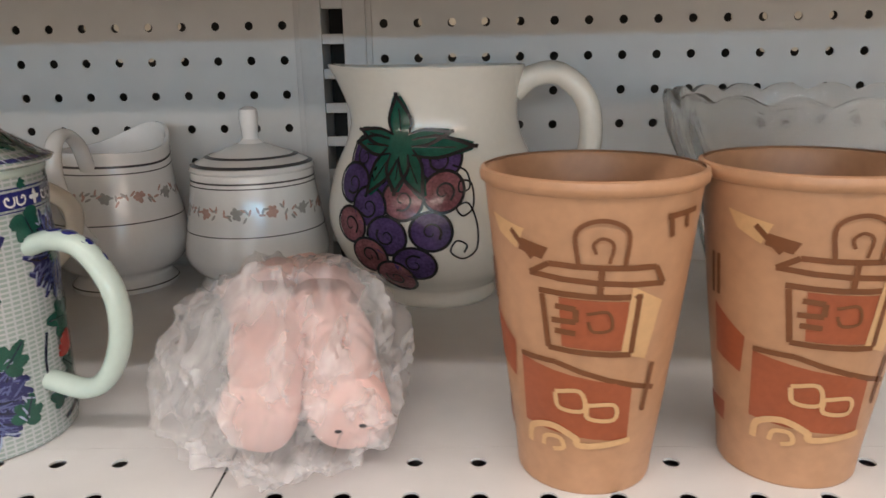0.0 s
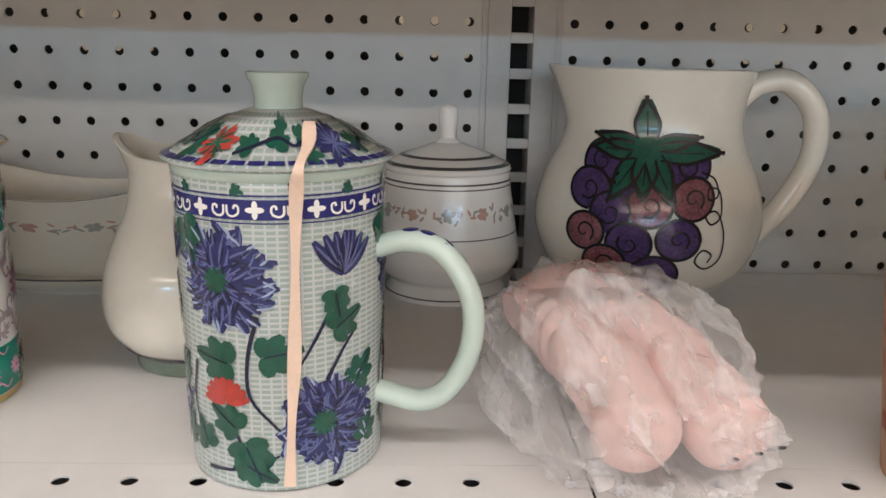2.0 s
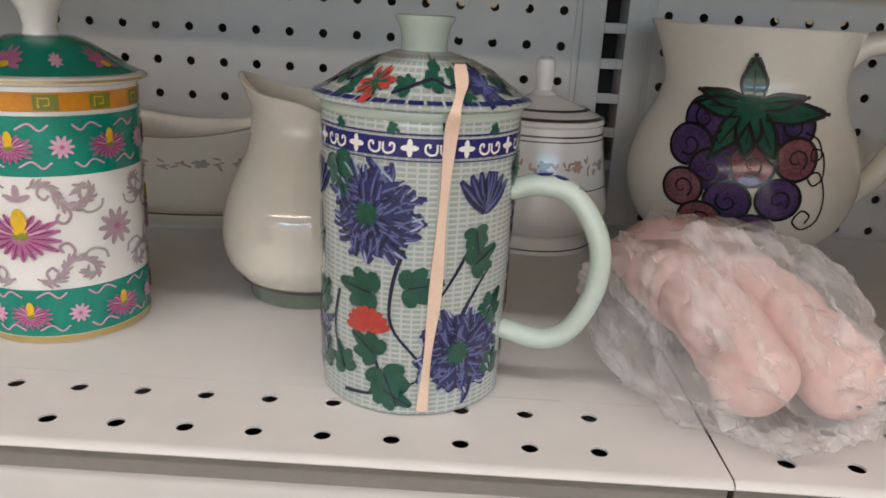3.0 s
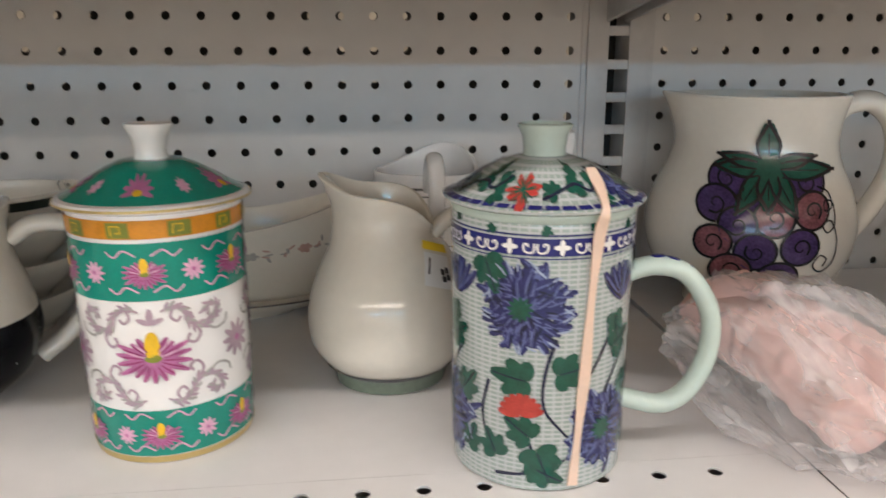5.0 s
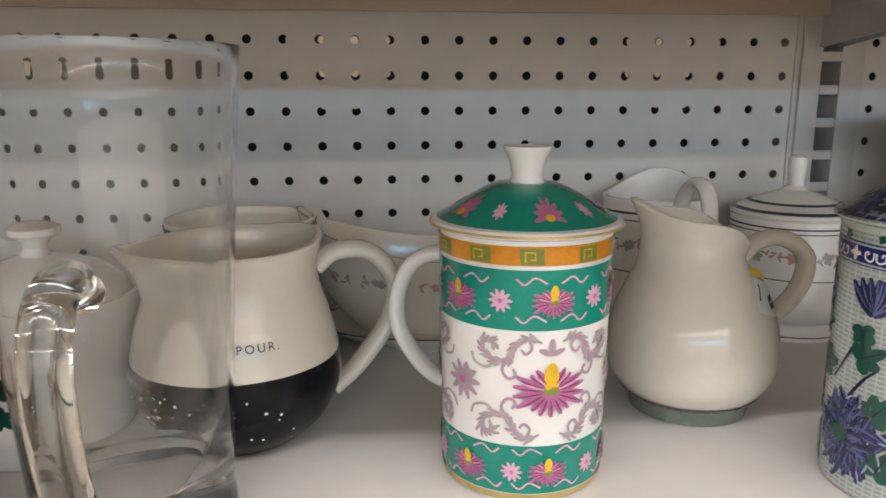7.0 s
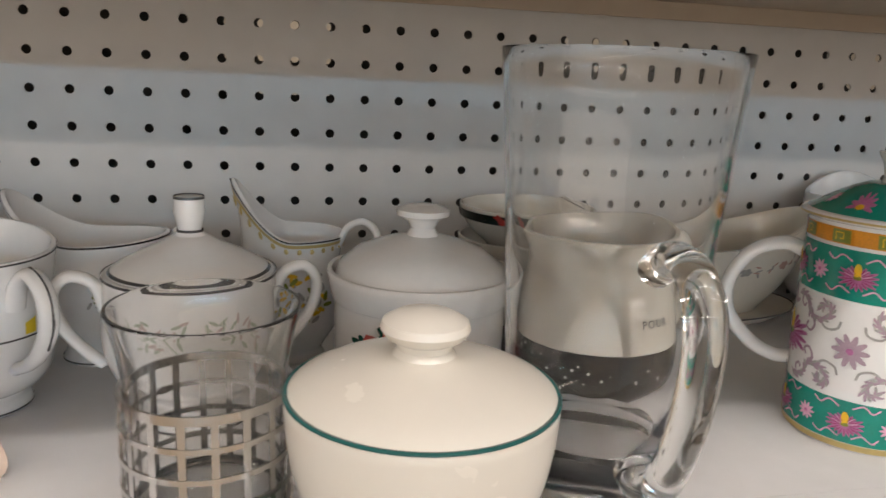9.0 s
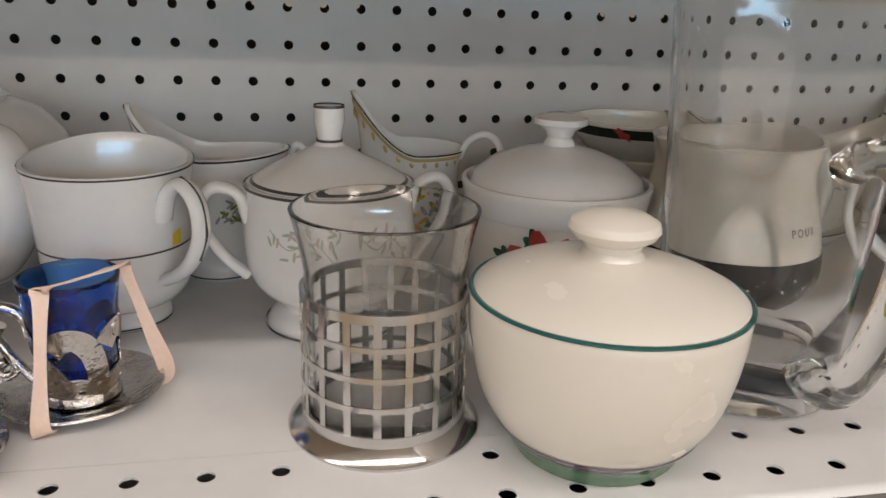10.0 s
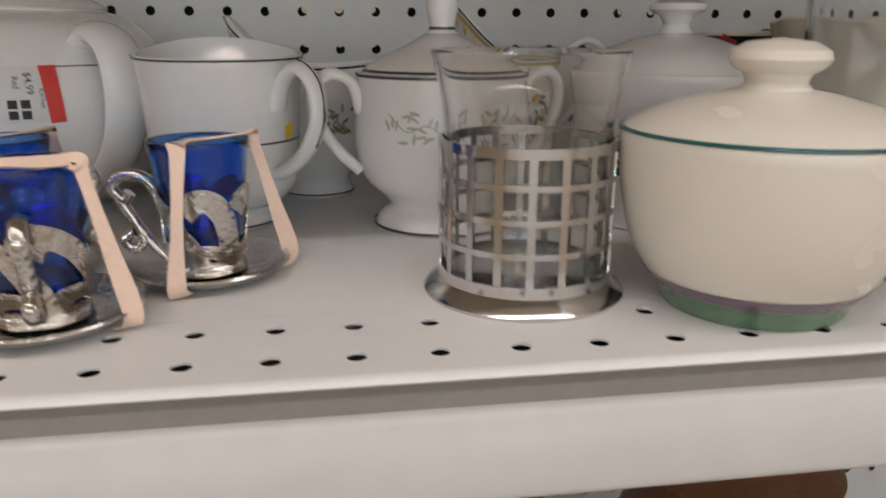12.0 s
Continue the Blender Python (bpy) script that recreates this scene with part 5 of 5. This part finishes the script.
def gold_creamer(x, y):
    p = thing("gold_rim_creamer", x, y, "white porcelain creamer with a gold-bordered sweeping lip and yellow flowers", "creamer")
    prof = [(0.0190, 0), (0.0200, 0.002), (0.0180, 0.006), (0.0210, 0.012), (0.0290, 0.026), (0.0310, 0.042), (0.0290, 0.058), (0.0300, 0.072), (0.0325, 0.080)]

    def sweep(vx, vy, vz):
        t = max(0, (vz - 0.045) / 0.035)
        a = math.atan2(vy, -vx)
        k = max(0, math.cos(a)) ** 2 * t
        return (vx * (1 + 0.12 * k), vy * (1 - 0.15 * k), vz + 0.032 * k)
    part("body", lathe(vessel(prof, 0.0025, 0.006), 72, sweep), M_WHITE, p)
    ring(p, "gold_border", 0.0317, 0.0768, 0.0020, M_GOLD, "gold patterned border", r2=0.0323, shape=sweep)
    for k in range(26):
        bm = bmesh.new()
        bmesh.ops.create_uvsphere(bm, u_segments=6, v_segments=4, radius=1, matrix=pose(0, 0, 0, 0, 0, k * 360 / 26) @ Matrix.Translation((0.0313, 0, 0.0745)) @ Matrix.Diagonal((0.0006, 0.0014, 0.0016, 1)))
        for v in bm.verts:
            v.co = Vector(sweep(*v.co))
        part("gold_drop", bm, M_GOLD, p)
    ring(p, "gold_line", 0.0323, 0.0796, 0.0010, M_BLACK, "dark rim line", r2=0.0326, shape=sweep)
    w = Wrap(at_height([tuple(q) for q in curve(prof, 5)]), -80)
    rnd = random.Random(4)
    for i in range(40):
        w.petal(("yellow", "leaf", "grey")[i % 3], rnd.uniform(-0.014, 0.014), 0.046 + rnd.uniform(-0.014, 0.014), rnd.uniform(0, 6.3), 0.006, 0.0026, 0.00004 * i)
    w.done(p, {"yellow": ("yellow_flower_print", M_YELLOW, "yellow flowers"), "leaf": ("leaf_print", M_OLIVE, "olive leaves"), "grey": ("grey_leaf_print", M_GREYP, "soft grey leaves")})
    handle(p, [(0.0295, 0.074), (0.036, 0.0865), (0.047, 0.0905), (0.055, 0.082), (0.052, 0.062), (0.030, 0.040)], -24, 0.0022, M_WHITE, 1.5)


gold_creamer(-0.599, -0.105)


def sauce_boat(x, y):
    p = thing("sauce_boat", x, y, "white porcelain sauce boat with dark platinum rim and round foot", "gravy boat")
    prof = [(0.0200, 0), (0.0215, 0.002), (0.0195, 0.007), (0.0200, 0.012), (0.0270, 0.025), (0.0315, 0.045), (0.0325, 0.062), (0.0345, 0.078)]

    def sweep(vx, vy, vz):
        t = max(0, (vz - 0.012) / 0.066)
        a = math.atan2(vy, -vx)
        k = max(0, math.cos(a))
        return (vx * (1 + 0.33 * t) - 0.003 * t, vy * (1 - 0.08 * t), vz + 0.024 * t * t * k ** 2 - 0.003 * t * math.sin(a) ** 2)
    part("body", lathe(vessel(prof, 0.0025, 0.010), 72, sweep), M_WHITE, p)
    ring(p, "line", 0.0342, 0.0772, 0.0013, M_BLACK, "dark platinum rim line", r2=0.0346, shape=sweep)
    ring(p, "line", 0.0215, 0.0018, 0.0010, M_SILVER, "platinum foot line")
    w = Wrap(at_height([tuple(q) for q in curve(prof, 5)]), -80)
    rnd = random.Random(9)
    for i in range(26):
        w.petal(("yellow", "leaf")[i % 2], 0.006 + rnd.uniform(-0.010, 0.010), 0.046 + rnd.uniform(-0.006, 0.006), rnd.uniform(0, 6.3), 0.005, 0.0018, 0.00004 * i)
    w.done(p, {"yellow": ("grey_flower_print", M_GREYP, "soft grey flowers"), "leaf": ("leaf_print", M_OLIVE, "olive leaves")})
    handle(p, [(0.038, 0.066), (0.048, 0.078), (0.055, 0.066), (0.050, 0.048), (0.032, 0.034)], 8, 0.0028, M_WHITE, 1.4)


sauce_boat(-0.715, -0.096)


def line_mug(x, y):
    p = thing("footed_creamer", x, y, "white porcelain footed creamer with platinum lines and a yellow sticker", "creamer")
    prof = [(0.0215, 0), (0.0240, 0.002), (0.0235, 0.006), (0.0215, 0.010), (0.0285, 0.014), (0.0340, 0.021), (0.0357, 0.032), (0.0366, 0.046), (0.0380, 0.066), (0.0402, 0.083)]

    def lipshape(vx, vy, vz):
        t = max(0, (vz - 0.055) / 0.028)
        a = math.atan2(vy, vx) - radians(100)
        a = (a + math.pi) % (2 * math.pi) - math.pi
        k = math.exp(-(a / 1.2) ** 2) * t
        return (vx, vy * (1 + 0.06 * k), vz + 0.008 * k)
    part("body", lathe(vessel(prof, 0.0028, 0.012), 72, lipshape), M_WHITE, p)
    rr = at_height([tuple(q) for q in curve(prof, 5)])
    for z in (0.0822, 0.0440, 0.0022):
        ring(p, "line", rr(z), z, 0.0010, M_SILVER, "platinum line", r2=rr(z + 0.001), shape=lipshape)
    handle(p, [(0.0365, 0.060), (0.041, 0.073), (0.051, 0.0795), (0.0605, 0.072), (0.0620, 0.057), (0.055, 0.043), (0.045, 0.034), (0.0345, 0.029)], -40, 0.0034, M_WHITE, 1.5)
    part("handle_line", tube(turned([(0.0510, 0, 0.0830), (0.0580, 0, 0.0795), (0.0636, 0, 0.0725), (0.0655, 0, 0.0620), (0.0652, 0, 0.0560), (0.0600, 0, 0.0440)], -40), 0.0007, seg=8), M_SILVER, p, "platinum line along the handle")
    w = Wrap(rr, -40, 0.0006)
    w.poly("yellow", [(0.004, 0.046), (0.010, 0.046), (0.010, 0.054), (0.004, 0.052)])
    w.done(p, {"yellow": ("sticker", M_LABELYEL, "small yellow sticker")})


line_mug(-0.758, -0.166)


def big_teapot(x, y):
    p = thing("teapot", x, y, "large plain white porcelain teapot with a price label", "teapot")
    prof = [(0.046, 0), (0.048, 0.002), (0.062, 0.010), (0.078, 0.030), (0.084, 0.053), (0.081, 0.076), (0.069, 0.095), (0.056, 0.1025), (0.049, 0.105)]
    part("body", lathe(vessel(prof, 0.003, 0.006)), M_WHITE, p)
    lid_with_knob(p, [(0, 0.100), (0.047, 0.104), (0.050, 0.1065), (0.045, 0.110), (0.031, 0.1165), (0.017, 0.121), (0.009, 0.124), (0.0075, 0.128), (0.0095, 0.134), (0.0115, 0.140), (0.010, 0.145), (0, 0.1475)], 6, M_WHITE, "white lid with a round knob")
    handle(p, [(0.066, 0.086), (0.080, 0.094), (0.095, 0.086), (0.099, 0.064), (0.092, 0.042), (0.078, 0.026), (0.066, 0.018)], -42, 0.0062, M_WHITE, 1.9)
    part("spout", tube(turned([(0.066, 0, 0.032), (0.090, 0, 0.045), (0.104, 0, 0.072), (0.116, 0, 0.092)], 160), 0.013, taper=lambda t: 1.25 - 0.6 * t), M_WHITE, p)
    sp = [tuple(q) for q in curve(prof, 5)]
    ring(p, "line", at_height(sp)(0.0785), 0.0785, 0.0006, M_SILVER, "faint grey line", r2=at_height(sp)(0.0791))
    w = Wrap(at_height(sp), -64, 0.0006)
    w.poly("paper", [(-0.018, 0.053), (0.003, 0.053), (0.003, 0.079), (-0.018, 0.080)])
    w.poly("red", [(0.0032, 0.0525), (0.0100, 0.0530), (0.0085, 0.0795), (0.0010, 0.0795)], 0.0001)
    for i, (u, v, a, b) in enumerate(((-0.014, 0.055, 0.004, 0.004), (-0.0085, 0.055, 0.004, 0.004), (-0.014, 0.060, 0.004, 0.004), (-0.0085, 0.060, 0.004, 0.004))):
        w.poly("ink", [(u, v), (u + a, v), (u + a, v + b), (u, v + b)], 0.0001, 2)
    w.done(p, {"paper": ("price_label", M_LABEL, "white price label"), "red": ("label_stripe", M_LABELRED, "red label stripe"), "ink": ("label_print", M_INK, "black label print")})
    for body, u0, v0, size in (("$4.99", -0.0055, 0.0715, 0.0046), ("Red", -0.0105, 0.0720, 0.0036), ("Kitchen", 0.0000, 0.0645, 0.0030)):
        fc = bpy.data.curves.new("price", "FONT")
        fc.body, fc.size, fc.align_x = body, size, "CENTER"
        tmp = bpy.data.objects.new("price", fc)
        me = bpy.data.meshes.new_from_object(tmp)
        bpy.data.objects.remove(tmp)
        bm = bmesh.new()
        bm.from_mesh(me)
        for v in bm.verts:
            v.co = w.point(u0 + v.co.y, v0 - v.co.x, 0.0003)
        part("label_writing", bm, M_INK, p, f"printed {body}", smooth=False)


big_teapot(-0.878, -0.095)


def demitasse(x, y, rz):
    p = thing("blue_glass_demitasse", x, y, "cobalt glass demitasse cup in a silver filigree holder on a saucer", "cup", rz=rz, group="blue demitasse cups")
    part("saucer", lathe([(0, 0), (0.020, 0), (0.024, 0.0012), (0.0308, 0.0050), (0.0328, 0.0066), (0.0323, 0.0076), (0.0295, 0.0064), (0.0228, 0.0034), (0.019, 0.0026), (0, 0.0026)], 64), M_CHROME, p, "embossed silver saucer")
    prof = [(0.0130, 0.005), (0.0138, 0.0065), (0.0150, 0.018), (0.0172, 0.040), (0.0193, 0.0555)]
    part("glass", lathe(vessel(prof, 0.0013, 0.009)), M_BLUEGL, p, "cobalt blue glass liner")
    part("holder_foot", lathe([(0, 0.0027), (0.0125, 0.0027), (0.0155, 0.0036), (0.0152, 0.0055), (0.0142, 0.0070), (0.0146, 0.0090), (0.0140, 0.0095)], 48), M_CHROME, p)
    rad = at_height([(0.0146, 0.005), (0.0158, 0.018), (0.0170, 0.030), (0.0180, 0.040)])
    w = Wrap(rad, -90, 0.0004)
    C = 2 * math.pi * 0.0165
    for i in range(5):
        u = i / 5 * C
        w.ribbon(f"metal#a{i}", [(u - 0.0075, 0.029), (u - 0.004, 0.033), (u, 0.0345), (u + 0.004, 0.033), (u + 0.0075, 0.0285)], 0.0092, 5)
        w.ribbon(f"metal#b{i}", [(u + 0.0075, 0.029), (u + 0.009, 0.022), (u + 0.0095, 0.015), (u + 0.0075, 0.008)], 0.0088, 5)
        w.ribbon(f"metal#c{i}", [(u - 0.009, 0.0105), (u - 0.003, 0.0135), (u + 0.003, 0.0135), (u + 0.009, 0.0105)], 0.0055, 5)
        w.disc(f"metal#d{i}", u, 0.0335, 0.0030, 0.0036, 0.0004)
    for bm in w.bms.values():
        bmesh.ops.recalc_face_normals(bm, faces=bm.faces[:])
        g = bmesh.ops.solidify(bm, geom=bm.faces[:], thickness=0.0007)
    w.done(p, {"metal": ("filigree", M_CHROME, "scrolled silver filigree")})
    h = tube(turned([(0.0165, 0, 0.034), (0.022, 0, 0.041), (0.030, 0, 0.042), (0.034, 0, 0.037), (0.030, 0, 0.032), (0.0275, 0, 0.035)], 172), 0.0024, flat=1.2)
    tube(turned([(0.032, 0, 0.033), (0.027, 0, 0.024), (0.024, 0, 0.016), (0.028, 0, 0.012), (0.031, 0, 0.016), (0.027, 0, 0.019)], 172), 0.0022, flat=1.2, bm=h)
    tube(turned([(0.026, 0, 0.022), (0.020, 0, 0.013), (0.0155, 0, 0.008)], 172), 0.0021, flat=1.2, bm=h)
    part("handle", h, M_CHROME, p, "scrolled silver handle")
    return p


def cup_band(x, y, first, second, width):
    """A rubber band over the glass and under the saucer; its two limbs stand at these angles."""
    b = thing("rubber_band", x, y, "flesh-coloured rubber band stretched over cup and saucer", "rubber band", group="rubber bands on cups")

    def q(deg, r, z):
        return (r * math.cos(radians(deg)), r * math.sin(radians(deg)), z)
    m1, m2 = Vector(q(first, 0.0203, 0.0567)), Vector(q(second, 0.0203, 0.0567))
    pts = [q(first, 0.027, 0.0006), q(first, 0.0338, 0.0056), q(first, 0.0288, 0.026), q(first, 0.0218, 0.0525), tuple(m1), tuple(m1.lerp(m2, 0.3)), tuple(m1.lerp(m2, 0.7)), tuple(m2), q(second, 0.0218, 0.0525), q(second, 0.0288, 0.026), q(second, 0.0338, 0.0056), q(second, 0.027, 0.0006)]
    part("strip", strip(pts, width, 0.0009, (0.95, 0.25, 0.18), n=6), M_BAND, b)


demitasse(-0.756, -0.252, 8)
cup_band(-0.756, -0.252, -100, 18, 0.0066)
demitasse(-0.8025, -0.299, 113)
cup_band(-0.8025, -0.299, 200, -20, 0.0062)
demitasse(-0.8335, -0.243, 205)
cup_band(-0.8335, -0.243, -122, 45, 0.0066)
demitasse(-0.906, -0.206, 186)


def slipper_bag(x, y):
    b = thing("bag_of_pink_slippers", x, y, "clear plastic bag holding a rolled pair of pink plush slippers", "bag")
    b.scale = (0.88, 0.97, 0.93)
    left = [(-0.030, 0.050, 0.040), (-0.022, 0.030, 0.040), (-0.013, 0.006, 0.037), (-0.007, -0.018, 0.032), (-0.005, -0.040, 0.027), (-0.006, -0.054, 0.025)]
    right = [(0.004, 0.050, 0.040), (0.013, 0.028, 0.040), (0.022, 0.004, 0.037), (0.029, -0.018, 0.032), (0.034, -0.038, 0.0275), (0.036, -0.052, 0.026)]
    for i, pts in enumerate((left, right)):
        bm = tube(pts, 0.0195, seg=40, n=12, taper=lambda t: 0.98 if t < 0.80 else 0.98 * max(0.02, 1 - ((t - 0.80) / 0.20) ** 3.2) ** (1 / 3.2))
        path = [Vector(q) for q in curve(pts, 12)]
        for v in bm.verts:
            near = min(path, key=lambda q: (q - v.co).length_squared)
            out = (v.co - near).normalized()
            c = v.co
            # soft plush: cross pleats behind the toe, broad dents elsewhere
            pleat = abs(math.sin(c.y * 175 + 5 * noise.noise(c * 38) + 1.3 * i)) ** 0.6
            soft = noise.noise(c * 46 + Vector((i * 3, 2, 0)))
            back = min(1, max(0, (c.y + 0.030) / 0.020))
            v.co = c + out * (0.0034 * (pleat - 0.7) * back + 0.0028 * soft)
            v.co.z = max(v.co.z, 0.0022)
            v.co.z = min(v.co.z, near.z + 0.0165)
        part("slipper", bm, M_PINKCLOTH, b, "pink plush slipper rolled up")
    # solid ellipsoid in darker rose: painted shade of the slit, no real hollow
    slit = bmesh.new()
    bmesh.ops.create_uvsphere(slit, u_segments=20, v_segments=8, radius=1, matrix=pose(0.0290, -0.0200, 0.0480, 14, 8, -20) @ Matrix.Diagonal((0.0080, 0.0016, 0.0014, 1)))
    part("slipper_opening", slit, M_PINKIN, b, "deep rose opening of a slipper")
    cuff = tube([(-0.050, 0.044, 0.046), (-0.026, 0.058, 0.052), (0.004, 0.060, 0.052), (0.026, 0.050, 0.044)], 0.0125, seg=20, taper=lambda t: 0.75 + 0.3 * math.sin(math.pi * t))
    for v in cuff.verts:
        nz = noise.noise(v.co * 75) * 0.004
        v.co += Vector((nz, nz, nz))
    part("cuff", cuff, M_PINKCLOTH, b, "rolled pink cuff")
    bm = bmesh.new()
    bmesh.ops.create_icosphere(bm, subdivisions=6, radius=1)
    for v in bm.verts:
        c = v.co.copy()
        r = Vector((c.x * 0.060, c.y * 0.071, 0.031 + c.z * 0.037))
        fold = 1 - abs(noise.noise(c * 1.7)) * 2
        fine = 1 - abs(noise.noise(Vector((c.x * 5.0 + c.y, c.y * 1.3, c.z * 4.0)) + Vector((4, 0, 0)))) * 2
        crease = 1 - abs(noise.noise(Vector((c.x * 12 + c.y * 3, c.y * 2.2, c.z * 9)))) * 2
        r += Vector((c.x, c.y, c.z * 0.7)) * (0.010 * fold + 0.0062 * fine + 0.0030 * crease - 0.005)
        r.x += -0.003 - 0.010 * c.y
        r.z *= 1.0 + 0.20 * c.y
        r.z = max(r.z, 0.0006)
        v.co = r
    part("plastic_bag", bm, M_BAG, b, "crumpled clear plastic bag")
    ink = bmesh.new()
    for k in range(3):
        bmesh.ops.create_uvsphere(ink, u_segments=8, v_segments=5, radius=1, matrix=Matrix.Translation((0.026 + 0.010 * k, -0.0715 + 0.002 * k, 0.030 + 0.0014 * k)) @ Matrix.Diagonal((0.0017, 0.0005, 0.0008, 1)))
    part("printed_mark", ink, M_INK, b, "small dark printed mark")
    return b


slipper_bag(0.019, -0.266)


def crystal(x, y):
    p = thing("cut_glass_vase", x, y, "large clear cut-glass bowl with a scalloped rim", "vase")
    prof = [(0.045, 0), (0.047, 0.002), (0.050, 0.010), (0.060, 0.050), (0.072, 0.086), (0.084, 0.114), (0.088, 0.131)]

    def cut(vx, vy, vz):
        a = math.atan2(vy, vx)
        k = 1 + 0.014 * math.cos(a * 16 + vz * 60) + 0.012 * math.cos(a * 16 - vz * 60)
        t = max(0, (vz - 0.118) / 0.013)
        return (vx * k, vy * k, vz + 0.005 * t * abs(math.cos(a * 9)))
    part("glass", lathe(vessel(prof, 0.005, 0.012), 128, cut), M_CUTGLASS, p)


crystal(0.306, -0.125)


def bowl_stack(x, y):
    for i, z in enumerate((0.0, 0.0225, 0.045, 0.0665)):
        p = thing("stacked_bowl", x, y, "white bowl with dark holly border on a stack" if i == 3 else "plain white bowl in a stack of bowls", "bowl", z=S + z, group="stacked holly bowls")
        o = [(0.026, 0), (0.028, 0.003), (0.038, 0.012), (0.0445, 0.022), (0.046, 0.028)]
        part("bowl", lathe(vessel(o, 0.0022, 0.004)), M_BONE, p)
        if i < 3:
            continue
        ring(p, "border", 0.0448, 0.0205, 0.0060, M_DARKGREEN, "dark green holly border", r2=0.0462)
        w = Wrap(at_height([(0.0447, 0.020), (0.0462, 0.028)]), -70, 0.0008)
        for k in range(6):
            for a in range(5):
                w.petal("red", k * 0.048, 0.0235, a * 1.257, 0.0042, 0.003)
        w.done(p, {"red": ("poinsettia_print", M_RED, "red poinsettias")})


M_DARKGREEN = mat("dark_holly_border", (0.018, 0.025, 0.018), 0.2, vary=0.3, scale=150)
bowl_stack(-0.442, -0.082)


def brown_jar(x, y, z):
    p = thing("brown_jar", x, y, "large brown glazed jar standing on the shelf below", "jar", z=z)
    part("body", lathe(vessel([(0.045, 0), (0.050, 0.004), (0.068, 0.08), (0.070, 0.16), (0.055, 0.215), (0.046, 0.235)], 0.004, 0.01)), M_WOOD, p)
    lid_with_knob(p, [(0, 0.233), (0.046, 0.236), (0.050, 0.242), (0.030, 0.256), (0.010, 0.262), (0.012, 0.274), (0, 0.278)], 4, M_WOOD, "")


brown_jar(-0.500, -0.235, S - 0.36)
brown_jar(-0.655, -0.225, S - 0.36)
